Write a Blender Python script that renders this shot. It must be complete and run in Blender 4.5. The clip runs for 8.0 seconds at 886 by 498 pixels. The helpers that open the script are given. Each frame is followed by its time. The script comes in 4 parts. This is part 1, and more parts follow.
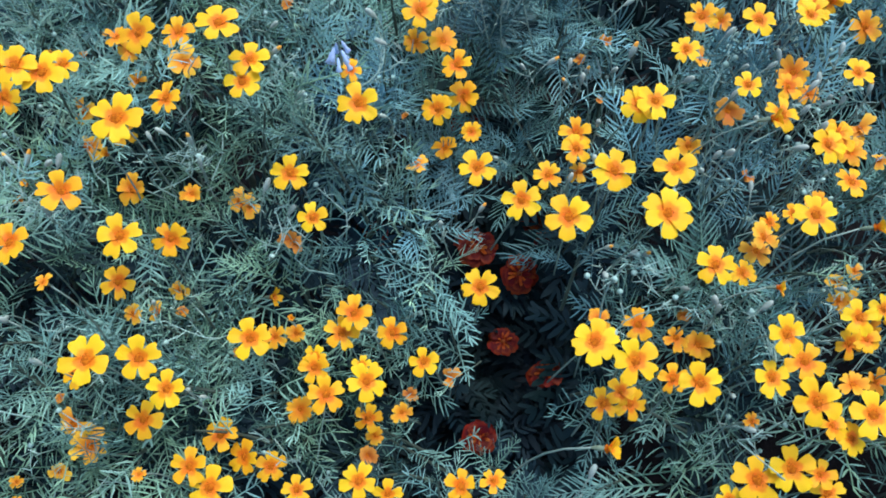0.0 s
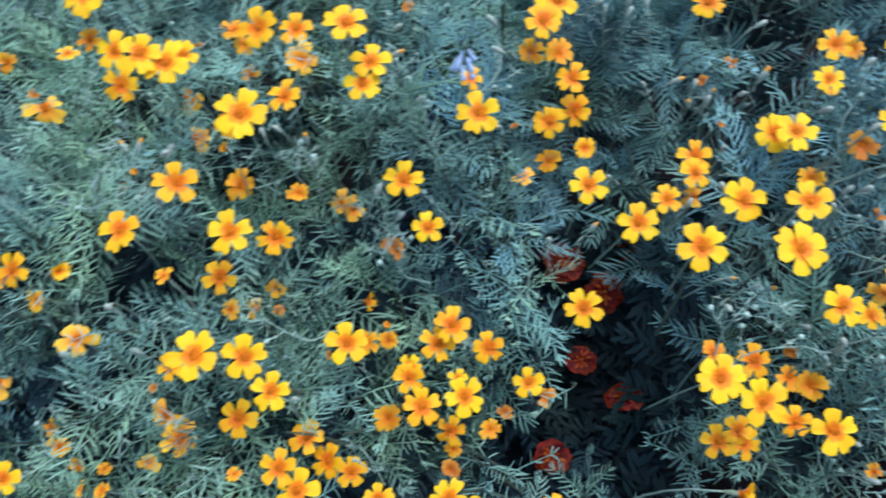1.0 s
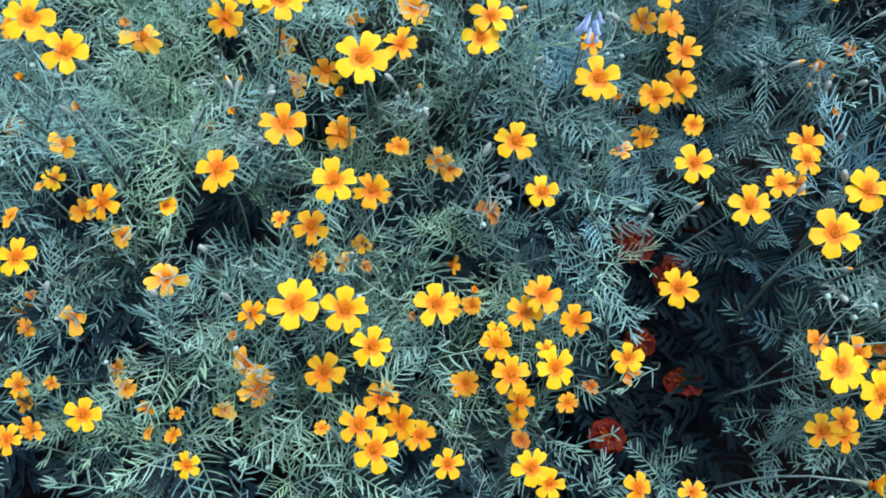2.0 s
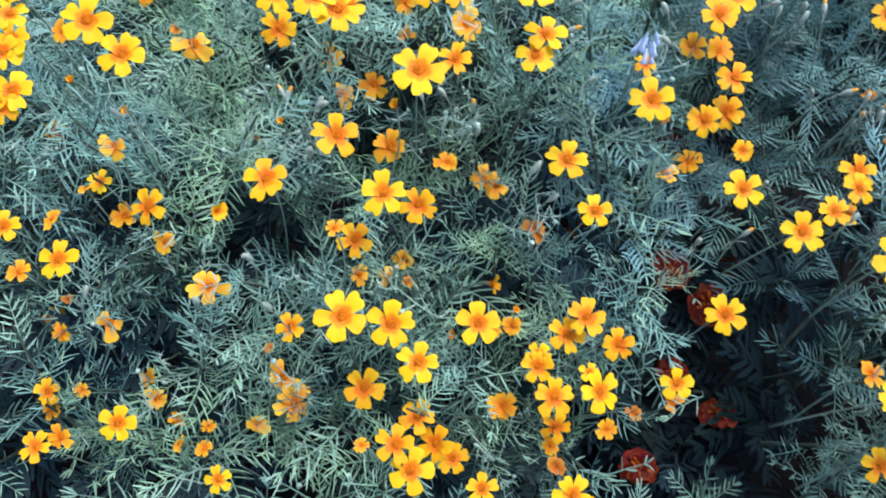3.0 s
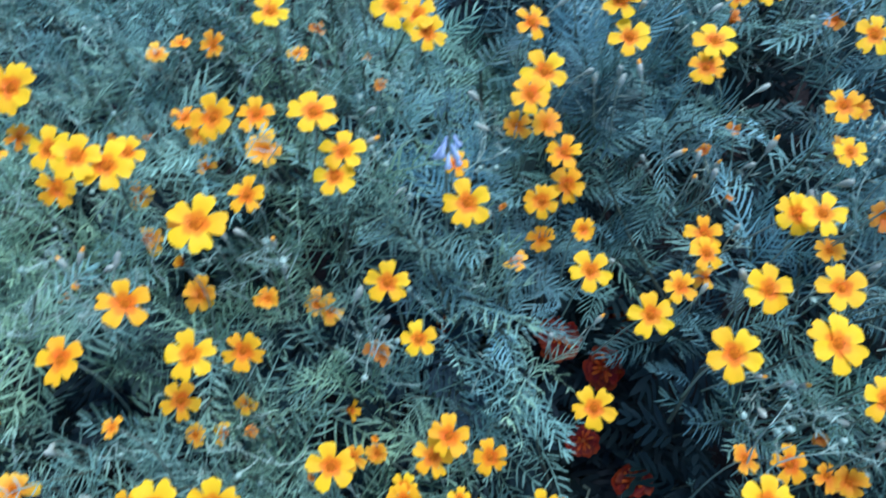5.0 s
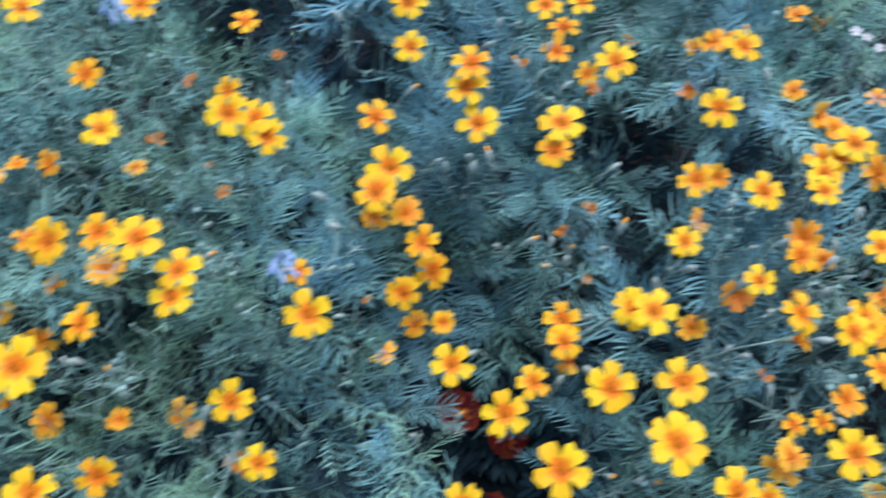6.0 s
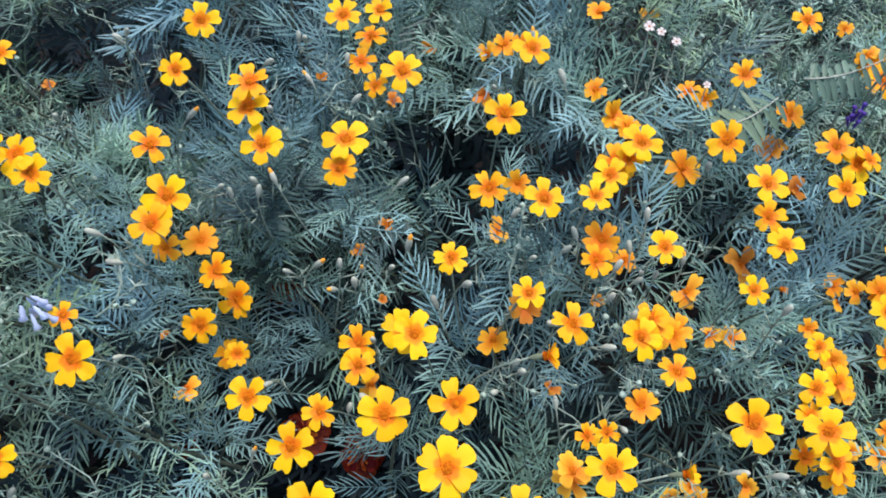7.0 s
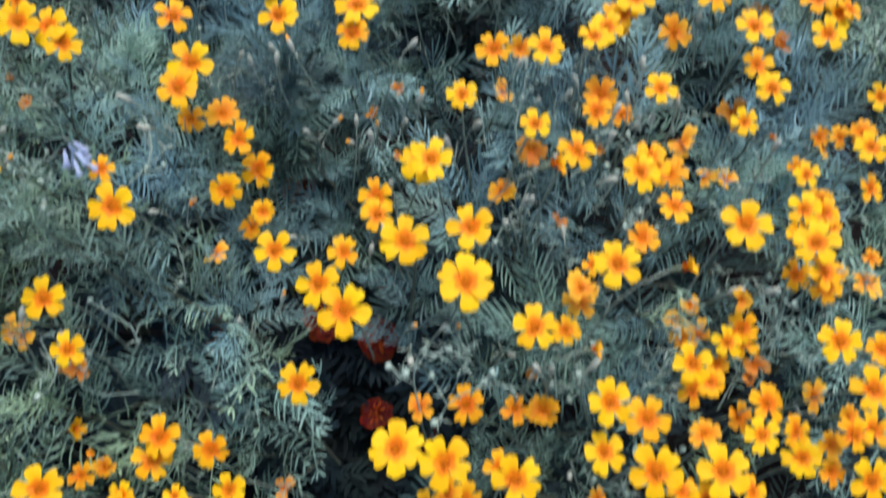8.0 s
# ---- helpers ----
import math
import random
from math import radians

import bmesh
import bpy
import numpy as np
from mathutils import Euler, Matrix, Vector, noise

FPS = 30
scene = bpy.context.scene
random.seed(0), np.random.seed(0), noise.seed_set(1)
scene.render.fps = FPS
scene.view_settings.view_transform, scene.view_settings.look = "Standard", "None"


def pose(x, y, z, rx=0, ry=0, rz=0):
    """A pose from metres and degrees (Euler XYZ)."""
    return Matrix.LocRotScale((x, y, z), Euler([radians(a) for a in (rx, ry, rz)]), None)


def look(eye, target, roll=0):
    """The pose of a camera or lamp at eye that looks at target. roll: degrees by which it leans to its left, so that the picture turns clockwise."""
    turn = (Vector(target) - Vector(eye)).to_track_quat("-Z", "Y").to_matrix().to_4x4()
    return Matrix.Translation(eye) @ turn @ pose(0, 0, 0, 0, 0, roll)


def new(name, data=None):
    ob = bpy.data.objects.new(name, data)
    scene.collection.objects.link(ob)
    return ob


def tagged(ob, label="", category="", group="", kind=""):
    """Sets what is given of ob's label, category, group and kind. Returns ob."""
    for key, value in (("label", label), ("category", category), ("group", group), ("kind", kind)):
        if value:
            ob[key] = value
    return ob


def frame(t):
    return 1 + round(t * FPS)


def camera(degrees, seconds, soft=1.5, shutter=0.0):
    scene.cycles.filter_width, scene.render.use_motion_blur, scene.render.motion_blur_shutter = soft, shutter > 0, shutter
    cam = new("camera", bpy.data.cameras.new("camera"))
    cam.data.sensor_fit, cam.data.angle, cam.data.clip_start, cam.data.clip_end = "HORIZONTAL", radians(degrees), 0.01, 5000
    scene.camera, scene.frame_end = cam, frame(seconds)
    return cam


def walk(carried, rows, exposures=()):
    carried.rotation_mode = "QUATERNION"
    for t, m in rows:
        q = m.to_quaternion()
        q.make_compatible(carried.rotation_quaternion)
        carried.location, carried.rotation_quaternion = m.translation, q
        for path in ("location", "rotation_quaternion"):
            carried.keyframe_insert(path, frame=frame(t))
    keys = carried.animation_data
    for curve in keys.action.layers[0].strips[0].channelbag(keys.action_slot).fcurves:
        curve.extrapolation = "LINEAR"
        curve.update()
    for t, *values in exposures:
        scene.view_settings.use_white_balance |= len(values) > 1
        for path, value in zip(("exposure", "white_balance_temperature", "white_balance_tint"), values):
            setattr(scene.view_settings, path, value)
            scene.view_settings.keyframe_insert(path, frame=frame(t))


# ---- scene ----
SOFT, SHUTTER = 1.75, 0.75
EXPOSURES = [(0.0, 0.86, 5900, 14), (1.5, 0.98, 6000, 16.5), (3.5, 1.09, 6450, 18), (4.5, 0.94, 5450, 15), (6.0, 0.87, 5750, 18), (6.5, 0.88, 6550, 23), (7.0, 0.89, 7000, 26), (8.0, 0.77, 7050, 25)]
cam = camera(65.81, 8.0, soft=SOFT, shutter=SHUTTER)
PATH = [
    (0, (0.0016, 0.0017, 0.7122), (0.0014, 0.6443, -0.0540), -0.01),
    (0.3, (0.0099, 0.0060, 0.7140), (-0.0010, 0.6374, -0.0613), -0.69),
    (0.5, (-0.0022, 0.0086, 0.7041), (-0.0008, 0.6282, -0.0808), 0.26),
    (0.8, (-0.0353, 0.0170, 0.7036), (-0.0356, 0.6467, -0.0733), 2.87),
    (1, (-0.0483, 0.0130, 0.7106), (-0.0848, 0.6523, -0.0575), 1.49),
    (1.5, (-0.0907, 0.0074, 0.7020), (-0.1341, 0.6286, -0.0804), 3.36),
    (2, (-0.1130, 0.0064, 0.6946), (-0.1275, 0.6221, -0.0932), 7.55),
    (2.2, (-0.1140, 0.0046, 0.6928), (-0.1302, 0.6180, -0.0968), 7.53),
    (3.3, (-0.1409, 0.0014, 0.6825), (-0.1673, 0.6551, -0.0738), 9.09),
    (3.5, (-0.1367, 0.0067, 0.6851), (-0.1690, 0.6570, -0.0739), 7.73),
    (4, (-0.1249, 0.0177, 0.6851), (-0.1479, 0.6678, -0.0744), 6.99),
    (4.5, (-0.0994, 0.0512, 0.6956), (-0.1164, 0.6993, -0.0658), 3.20),
    (4.7, (-0.0829, 0.0605, 0.6982), (-0.0782, 0.7183, -0.0550), 2.94),
    (5.8, (-0.0090, 0.1044, 0.7282), (-0.0057, 0.7825, -0.0067), -1.74),
    (6, (0.0157, 0.1127, 0.7335), (0.0319, 0.7878, -0.0040), -2.12),
    (6.5, (0.0789, 0.1224, 0.7354), (0.1217, 0.7955, -0.0030), -3.20),
    (7, (0.1145, 0.1223, 0.7291), (0.1710, 0.7911, -0.0122), -3.48),
    (7.5, (0.1142, 0.0911, 0.7234), (0.1914, 0.7645, -0.0118), -3.05),
    (7.7, (0.1007, 0.0749, 0.7167), (0.1734, 0.7418, -0.0250), -3.85),
    (8, (0.0947, 0.0526, 0.6985), (0.1520, 0.7080, -0.0547), -5.39),
]
walk(cam, [(t, look(eye, target, roll)) for t, eye, target, roll in PATH], EXPOSURES)

# ---- light: open shade under a clear evening sky ----
world = bpy.data.worlds.new("sky")
scene.world = world
world.use_nodes = True
wn, wl = world.node_tree.nodes, world.node_tree.links
sky = wn.new("ShaderNodeTexSky")
sky.sky_type, sky.sun_disc = "NISHITA", False
sky.sun_elevation, sky.sun_rotation = radians(75), radians(60)
wn["Background"].inputs["Strength"].default_value = 0.125
wl.new(sky.outputs["Color"], wn["Background"].inputs["Color"])
sun = new("sun", bpy.data.lights.new("sun", "SUN"))
sun.data.energy, sun.data.angle, sun.data.color = 2.6, radians(38), (1.0, 0.97, 0.93)
sun.matrix_world = look((0.5, 0.60, 2.8), (0, 0.3, 0.4))


# ---- materials ----
def material(name):
    m = bpy.data.materials.new(name)
    m.use_nodes = True
    return m, m.node_tree.nodes, m.node_tree.links, m.node_tree.nodes["Principled BSDF"]


def node(n, kind, **values):
    made = n.new(kind)
    for key, value in values.items():
        made.inputs[key].default_value = value
    return made


def ramp(n, stops):
    made = n.new("ShaderNodeValToRGB")
    e = made.color_ramp.elements
    while len(e) < len(stops):
        e.new(0.5)
    for k, (at, colour) in enumerate(stops):
        e[k].position, e[k].color = at, (*colour, 1)
    return made


def sheer(m, n, l, bsdf, colour_socket, share):
    """Lets part of the light pass through a thin leaf or petal."""
    glow = n.new("ShaderNodeBsdfTranslucent")
    mix = node(n, "ShaderNodeMixShader", Fac=share)
    l.new(colour_socket, glow.inputs["Color"])
    l.new(bsdf.outputs[0], mix.inputs[1])
    l.new(glow.outputs[0], mix.inputs[2])
    l.new(mix.outputs[0], n["Material Output"].inputs["Surface"])


def petal_material(name, stops, rough=0.5):
    """Petals: stops run from the disc out to the tip; fine veins run along, each petal a little different."""
    m, n, l, b = material(name)
    tc = n.new("ShaderNodeTexCoord")
    sep = n.new("ShaderNodeSeparateXYZ")
    l.new(tc.outputs["Object"], sep.inputs[0])
    mot = node(n, "ShaderNodeTexNoise", Scale=5.0, Detail=3.0)
    l.new(tc.outputs["Object"], mot.inputs["Vector"])
    info = n.new("ShaderNodeObjectInfo")
    drift = node(n, "ShaderNodeMapRange")
    drift.inputs["To Min"].default_value, drift.inputs["To Max"].default_value = -0.16, 0.12
    l.new(mot.outputs["Fac"], drift.inputs["Value"])
    rim = n.new("ShaderNodeMath")
    rim.operation = "MULTIPLY"
    l.new(sep.outputs["X"], rim.inputs[0])
    l.new(sep.outputs["X"], rim.inputs[1])
    length = n.new("ShaderNodeMath")
    length.operation = "MULTIPLY_ADD"
    length.inputs[1].default_value = 2.2
    l.new(rim.outputs[0], length.inputs[0])
    l.new(sep.outputs["Y"], length.inputs[2])
    add = n.new("ShaderNodeMath")
    l.new(length.outputs[0], add.inputs[0])
    l.new(drift.outputs[0], add.inputs[1])
    r = ramp(n, stops)
    l.new(add.outputs[0], r.inputs[0])
    hue = node(n, "ShaderNodeHueSaturation", Saturation=1.0)
    vary = n.new("ShaderNodeMapRange")
    vary.inputs["To Min"].default_value, vary.inputs["To Max"].default_value = 0.488, 0.506
    l.new(info.outputs["Random"], vary.inputs["Value"])
    l.new(vary.outputs[0], hue.inputs["Hue"])
    l.new(r.outputs["Color"], hue.inputs["Color"])
    l.new(hue.outputs["Color"], b.inputs["Base Color"])
    b.inputs["Roughness"].default_value = rough
    b.inputs["Specular IOR Level"].default_value = 0.25
    vein = node(n, "ShaderNodeTexWave", Scale=9.0, Distortion=1.5)
    vein.bands_direction = "X"
    bump = node(n, "ShaderNodeBump", Strength=0.25, Distance=0.0006)
    l.new(tc.outputs["Object"], vein.inputs["Vector"])
    l.new(vein.outputs["Fac"], bump.inputs["Height"])
    l.new(bump.outputs[0], b.inputs["Normal"])
    sheer(m, n, l, b, hue.outputs["Color"], 0.28)
    return m


def leaf_material(name, low, high, own, rough=0.5, share=0.12, gloss=0.28):
    """Leaves, from a low to a high colour shoot by shoot (own: each leaf is an object and carries its tint), with a mottled, slightly waxy face."""
    m, n, l, b = material(name)
    if own:
        pick = n.new("ShaderNodeObjectInfo").outputs["Color"]
    else:
        at = n.new("ShaderNodeAttribute")
        at.attribute_name = "tint"
        pick = at.outputs["Fac"]
    geo = n.new("ShaderNodeNewGeometry")
    mot = node(n, "ShaderNodeTexNoise", Scale=160.0, Detail=4.0)
    l.new(geo.outputs["Position"], mot.inputs["Vector"])
    big = node(n, "ShaderNodeTexNoise", Scale=14.0, Detail=2.0)
    l.new(geo.outputs["Position"], big.inputs["Vector"])
    s1 = node(n, "ShaderNodeMath")
    s1.operation = "MULTIPLY_ADD"
    s1.inputs[1].default_value = 0.5
    l.new(mot.outputs["Fac"], s1.inputs[0])
    l.new(pick, s1.inputs[2])
    s2 = node(n, "ShaderNodeMath")
    s2.operation = "MULTIPLY_ADD"
    s2.inputs[1].default_value = 0.85
    l.new(big.outputs["Fac"], s2.inputs[0])
    l.new(s1.outputs[0], s2.inputs[2])
    mid = tuple((p + q) / 2 for p, q in zip(low, high))
    r = ramp(n, [(0.0, low), (0.5, mid), (1.0, high)])
    fit_range = n.new("ShaderNodeMapRange")
    fit_range.inputs["From Min"].default_value, fit_range.inputs["From Max"].default_value = 0.52, 1.82
    l.new(s2.outputs[0], fit_range.inputs["Value"])
    l.new(fit_range.outputs[0], r.inputs[0])
    drift = node(n, "ShaderNodeTexNoise", Scale=11.0, Detail=1.5)
    shift = node(n, "ShaderNodeVectorMath")
    shift.inputs[1].default_value = (3.7, 1.9, 5.3)
    l.new(geo.outputs["Position"], shift.inputs[0])
    l.new(shift.outputs[0], drift.inputs["Vector"])
    cast = ramp(n, [(0.34, (0.84, 0.97, 1.15)), (0.50, (1.0, 1.0, 1.0)), (0.66, (1.12, 1.08, 0.84))])
    l.new(drift.outputs["Fac"], cast.inputs[0])
    tinted = n.new("ShaderNodeMix")
    tinted.data_type, tinted.blend_type = "RGBA", "MULTIPLY"
    tinted.inputs[0].default_value = 1.0
    l.new(r.outputs["Color"], tinted.inputs[6])
    l.new(cast.outputs["Color"], tinted.inputs[7])
    l.new(tinted.outputs[2], b.inputs["Base Color"])
    b.inputs["Roughness"].default_value = rough
    b.inputs["Specular IOR Level"].default_value = gloss
    sheer(m, n, l, b, tinted.outputs[2], share)
    return m


def plain_material(name, dark, light, scale, rough, bump_height=0.0, share=0.0):
    """A mottled material between two colours, with relief."""
    m, n, l, b = material(name)
    geo = n.new("ShaderNodeNewGeometry")
    mot = node(n, "ShaderNodeTexNoise", Scale=scale, Detail=6.0, Roughness=0.65)
    l.new(geo.outputs["Position"], mot.inputs["Vector"])
    r = ramp(n, [(0.3, dark), (0.7, light)])
    l.new(mot.outputs["Fac"], r.inputs[0])
    l.new(r.outputs["Color"], b.inputs["Base Color"])
    b.inputs["Roughness"].default_value = rough
    b.inputs["Specular IOR Level"].default_value = 0.1 if rough > 0.9 else 0.4
    if bump_height:
        bump = node(n, "ShaderNodeBump", Strength=0.8, Distance=bump_height)
        l.new(mot.outputs["Fac"], bump.inputs["Height"])
        l.new(bump.outputs[0], b.inputs["Normal"])
    if share:
        sheer(m, n, l, b, r.outputs["Color"], share)
    return m


PETAL = {
    "lemon": petal_material("lemon_petal", [(0.16, (0.78, 0.19, 0.003)), (0.38, (0.88, 0.31, 0.004)), (0.50, (0.93, 0.55, 0.004)), (1.0, (0.93, 0.615, 0.005))]),
    "gold": petal_material("gold_petal", [(0.16, (0.76, 0.17, 0.003)), (0.42, (0.86, 0.28, 0.004)), (0.56, (0.92, 0.46, 0.005)), (1.0, (0.92, 0.525, 0.006))]),
    "orange": petal_material("orange_petal", [(0.1, (0.72, 0.16, 0.004)), (0.42, (0.84, 0.30, 0.008)), (1.0, (0.90, 0.49, 0.018))]),
    "faded": petal_material("faded_petal", [(0.1, (0.74, 0.20, 0.015)), (0.45, (0.87, 0.37, 0.02)), (1.0, (0.92, 0.57, 0.04))]),
    "wilted": petal_material("wilted_petal", [(0.0, (0.40, 0.10, 0.010)), (0.5, (0.58, 0.20, 0.018)), (1.0, (0.68, 0.32, 0.040))]),
    "red": petal_material("red_petal", [(0.05, (0.24, 0.040, 0.004)), (0.30, (0.15, 0.011, 0.002)), (0.75, (0.115, 0.005, 0.0015)), (0.95, (0.24, 0.030, 0.003))]),
    "ember": petal_material("ember_petal", [(0.05, (0.26, 0.035, 0.003)), (0.45, (0.30, 0.040, 0.004)), (1.0, (0.55, 0.130, 0.007))]),
    "lilac": petal_material("lilac_petal", [(0.0, (0.64, 0.80, 1.0)), (1.0, (0.46, 0.64, 1.0))]),
    "violet": petal_material("violet_petal", [(0.0, (0.10, 0.05, 0.34)), (1.0, (0.13, 0.06, 0.45))]),
    "white": petal_material("white_petal", [(0.0, (0.62, 0.62, 0.55)), (1.0, (0.80, 0.80, 0.78))]),
}
DISC = plain_material("disc_florets", (0.20, 0.035, 0.002), (0.64, 0.19, 0.006), 700, 0.95)
CALYX = plain_material("calyx", (0.09, 0.14, 0.08), (0.20, 0.26, 0.17), 300, 0.5)
BUD = plain_material("bud", (0.22, 0.31, 0.25), (0.42, 0.47, 0.39), 260, 0.5)
TIP = plain_material("bud_petal_tips", (0.80, 0.30, 0.02), (0.90, 0.48, 0.05), 300, 0.5)
PALE = plain_material("pale_stem", (0.19, 0.34, 0.28), (0.40, 0.56, 0.47), 150, 0.55)
RED_CORE = plain_material("red_marigold_core", (0.07, 0.006, 0.002), (0.36, 0.08, 0.005), 420, 0.6)
STEM = plain_material("stem", (0.12, 0.20, 0.16), (0.26, 0.35, 0.28), 120, 0.5)
BRANCH = plain_material("branch", (0.035, 0.06, 0.045), (0.09, 0.12, 0.085), 90, 0.6)
LEAF_LOW, LEAF_HIGH = (0.010, 0.045, 0.040), (0.330, 0.600, 0.475)
LEAF_OWN = leaf_material("leaf", LEAF_LOW, LEAF_HIGH, True)
LEAF_MANY = leaf_material("foliage", LEAF_LOW, LEAF_HIGH, False)
BLUE_LOW, BLUE_HIGH = (0.009, 0.040, 0.044), (0.240, 0.490, 0.485)
BLUE_OWN = leaf_material("blue_leaf", BLUE_LOW, BLUE_HIGH, True)
BLUE_MANY = leaf_material("blue_foliage", BLUE_LOW, BLUE_HIGH, False)
# broad lower leaves; deep shade between the shoots is put into their near-black colour
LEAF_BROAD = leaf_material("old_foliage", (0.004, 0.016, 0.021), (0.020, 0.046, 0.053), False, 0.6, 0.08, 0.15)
# the hollow's shade is painted into these leaves: far darker than green foliage
LEAF_RED = leaf_material("shade_toned_red_marigold_foliage", (0.002, 0.007, 0.010), (0.011, 0.024, 0.030), False, 0.6, 0.05, 0.12)
FROND = leaf_material("frond", (0.07, 0.14, 0.085), (0.17, 0.27, 0.17), True)
RIB = plain_material("frond_rib", (0.30, 0.38, 0.30), (0.48, 0.54, 0.45), 200, 0.5)
# dark soil, blackened further so its colour holds the shade under the plants
SHADE_TONED_SOIL = plain_material("soil", (0.003, 0.003, 0.003), (0.014, 0.011, 0.010), 45, 1.0, 0.01)


# ---- small builders ----
def mesh_of(name, verts, faces, mat, smooth=True):
    me = bpy.data.meshes.new(name)
    me.from_pydata([tuple(v) for v in verts], [], [tuple(f) for f in faces])
    me.materials.append(mat)
    if smooth:
        me.shade_smooth()
    return me


def part(name, me, parent, local=None, label=""):
    ob = new(name, me)
    ob.parent = parent
    if local is not None:
        ob.matrix_basis = local
    return tagged(ob, label)


def tube(points, radii, sides=5):
    """Rings along points, closed at both ends."""
    verts, faces = [], []
    points = [Vector(p) for p in points]
    for k, p in enumerate(points):
        way = (points[min(k + 1, len(points) - 1)] - points[max(k - 1, 0)]).normalized()
        side = way.cross(Vector((0.3, 1, 0.2))).normalized()
        other = way.cross(side)
        for s in range(sides):
            a = 2 * math.pi * s / sides
            verts.append(p + radii[k] * (math.cos(a) * side + math.sin(a) * other))
    for k in range(len(points) - 1):
        for s in range(sides):
            t = (s + 1) % sides
            faces.append((k * sides + s, k * sides + t, (k + 1) * sides + t, (k + 1) * sides + s))
    faces.append(tuple(range(sides - 1, -1, -1)))
    faces.append(tuple(range((len(points) - 1) * sides, len(points) * sides)))
    return verts, faces


def lathe(profile, sides=8):
    """Turns (radius, height) rows about the z axis."""
    verts, faces = [], []
    for r, z in profile:
        for s in range(sides):
            a = 2 * math.pi * s / sides
            verts.append((r * math.cos(a), r * math.sin(a), z))
    for k in range(len(profile) - 1):
        for s in range(sides):
            t = (s + 1) % sides
            faces.append((k * sides + s, k * sides + t, (k + 1) * sides + t, (k + 1) * sides + s))
    faces.append(tuple(range((len(profile) - 1) * sides, len(profile) * sides)))
    return verts, faces


def joined(pieces):
    verts, faces = [], []
    for v, f in pieces:
        base = len(verts)
        verts += list(v)
        faces += [tuple(i + base for i in one) for one in f]
    return verts, faces


def facing(place, normal, spin, size):
    """A pose whose z axis is the normal and whose y axis points up the slope, turned clockwise by spin degrees."""
    z = Vector(normal).normalized()
    y = Vector((0, 0.866, 0.5))
    y = (y - y.dot(z) * z).normalized()
    m = Matrix((y.cross(z), y, z)).transposed().to_4x4()
    return Matrix.Translation(place) @ m @ Matrix.Rotation(-radians(spin), 4, "Z") @ Matrix.Scale(size, 4)


def petal_shape(rng, widest=0.38, notch=0.07, curl=0.06):
    """A wedge-shaped petal with a blunt, notched tip, growing along +y, one unit long, cupped and wavy."""
    verts, faces, across = [], [], 7
    lean, wave = rng.uniform(-0.05, 0.05), rng.uniform(0, 6)
    rows_of = (0.0, 0.15, 0.32, 0.50, 0.68, 0.82, 0.92, 1.0)
    for s in rows_of:
        q = min(1.0, s / 0.80)
        half = widest * (0.52 + 0.48 * q * q * (3 - 2 * q)) * (1.0 if s < 0.83 else 1.0 - 0.13 * ((s - 0.82) / 0.18) ** 2)
        for j in range(across):
            u = 2 * j / (across - 1) - 1
            round_off = max(0.0, s - 0.6) / 0.4
            y = 0.10 + 0.90 * s - round_off * (0.07 * abs(u) ** 3 + notch * max(0.0, 1 - abs(u) / 0.45))
            z = 0.05 + curl * math.sin(s * 2.5) - 0.06 * s * s + 0.05 * u * u * (1 - s) + 0.020 * math.sin(4 * u + wave) * s
            if s == 1.0:
                y += rng.uniform(-0.06, 0.04)
            verts.append((half * u + lean * s, y, z))
    for i in range(len(rows_of) - 1):
        for j in range(across - 1):
            a = i * across + j
            faces.append((a, a + 1, a + across + 1, a + across))
    return verts, faces


petal_rng = random.Random(11)
PETAL_MESH = {}
for tone, mat in PETAL.items():
    PETAL_MESH[tone] = [mesh_of("petal", *petal_shape(petal_rng, petal_rng.uniform(0.305, 0.380), petal_rng.uniform(0.02, 0.12)), mat) for _ in range(6)]

# disc: a low dome of small pointed florets
florets = [lathe([(0.22, -0.02), (0.25, 0.06), (0.15, 0.13), (0.0, 0.14)], 8)]
for k in range(19):
    r, a = 0.064 * math.sqrt(k), k * 2.39996
    v, f = lathe([(0.030, 0.05), (0.034, 0.13), (0.012, 0.16)], 5)
    florets.append(([(x + r * math.cos(a), y + r * math.sin(a), z + 0.03 - 0.25 * r) for x, y, z in v], f))
DISC_MESH = mesh_of("flower", *joined(florets), DISC)
CALYX_MESH = mesh_of("calyx", *lathe([(0.035, -0.95), (0.10, -0.85), (0.17, -0.55), (0.18, -0.25), (0.16, 0.02), (0.12, 0.03)], 8), CALYX)
BUD_MESH = mesh_of("flower_bud", *lathe([(0.07, -0.12), (0.10, 0.0), (0.17, 0.12), (0.22, 0.42), (0.215, 0.70), (0.15, 0.90), (0.04, 1.0)], 8), BUD)
BUD_TIP_MESH = mesh_of("bud_tip", *lathe([(0.16, 0.80), (0.15, 1.0), (0.10, 1.18), (0.02, 1.25)], 7), TIP)

# ---- ground ----
g = bmesh.new()
steps = [(-1 if k < 0 else 1) * (abs(k) / 30) ** 4 * 600 + k * 0.03 for k in range(-30, 31)]
grid = [[g.verts.new((x, y + 0.4, 0.012 * noise.noise(Vector((x * 9, y * 9, 0))) if max(abs(x), abs(y)) < 4 else 0.0)) for x in steps] for y in steps]
for j in range(60):
    for i in range(60):
        g.faces.new((grid[j][i], grid[j][i + 1], grid[j + 1][i + 1], grid[j + 1][i]))
me = bpy.data.meshes.new("ground")
g.to_mesh(me)
g.free()
me.materials.append(SHADE_TONED_SOIL)
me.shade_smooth()
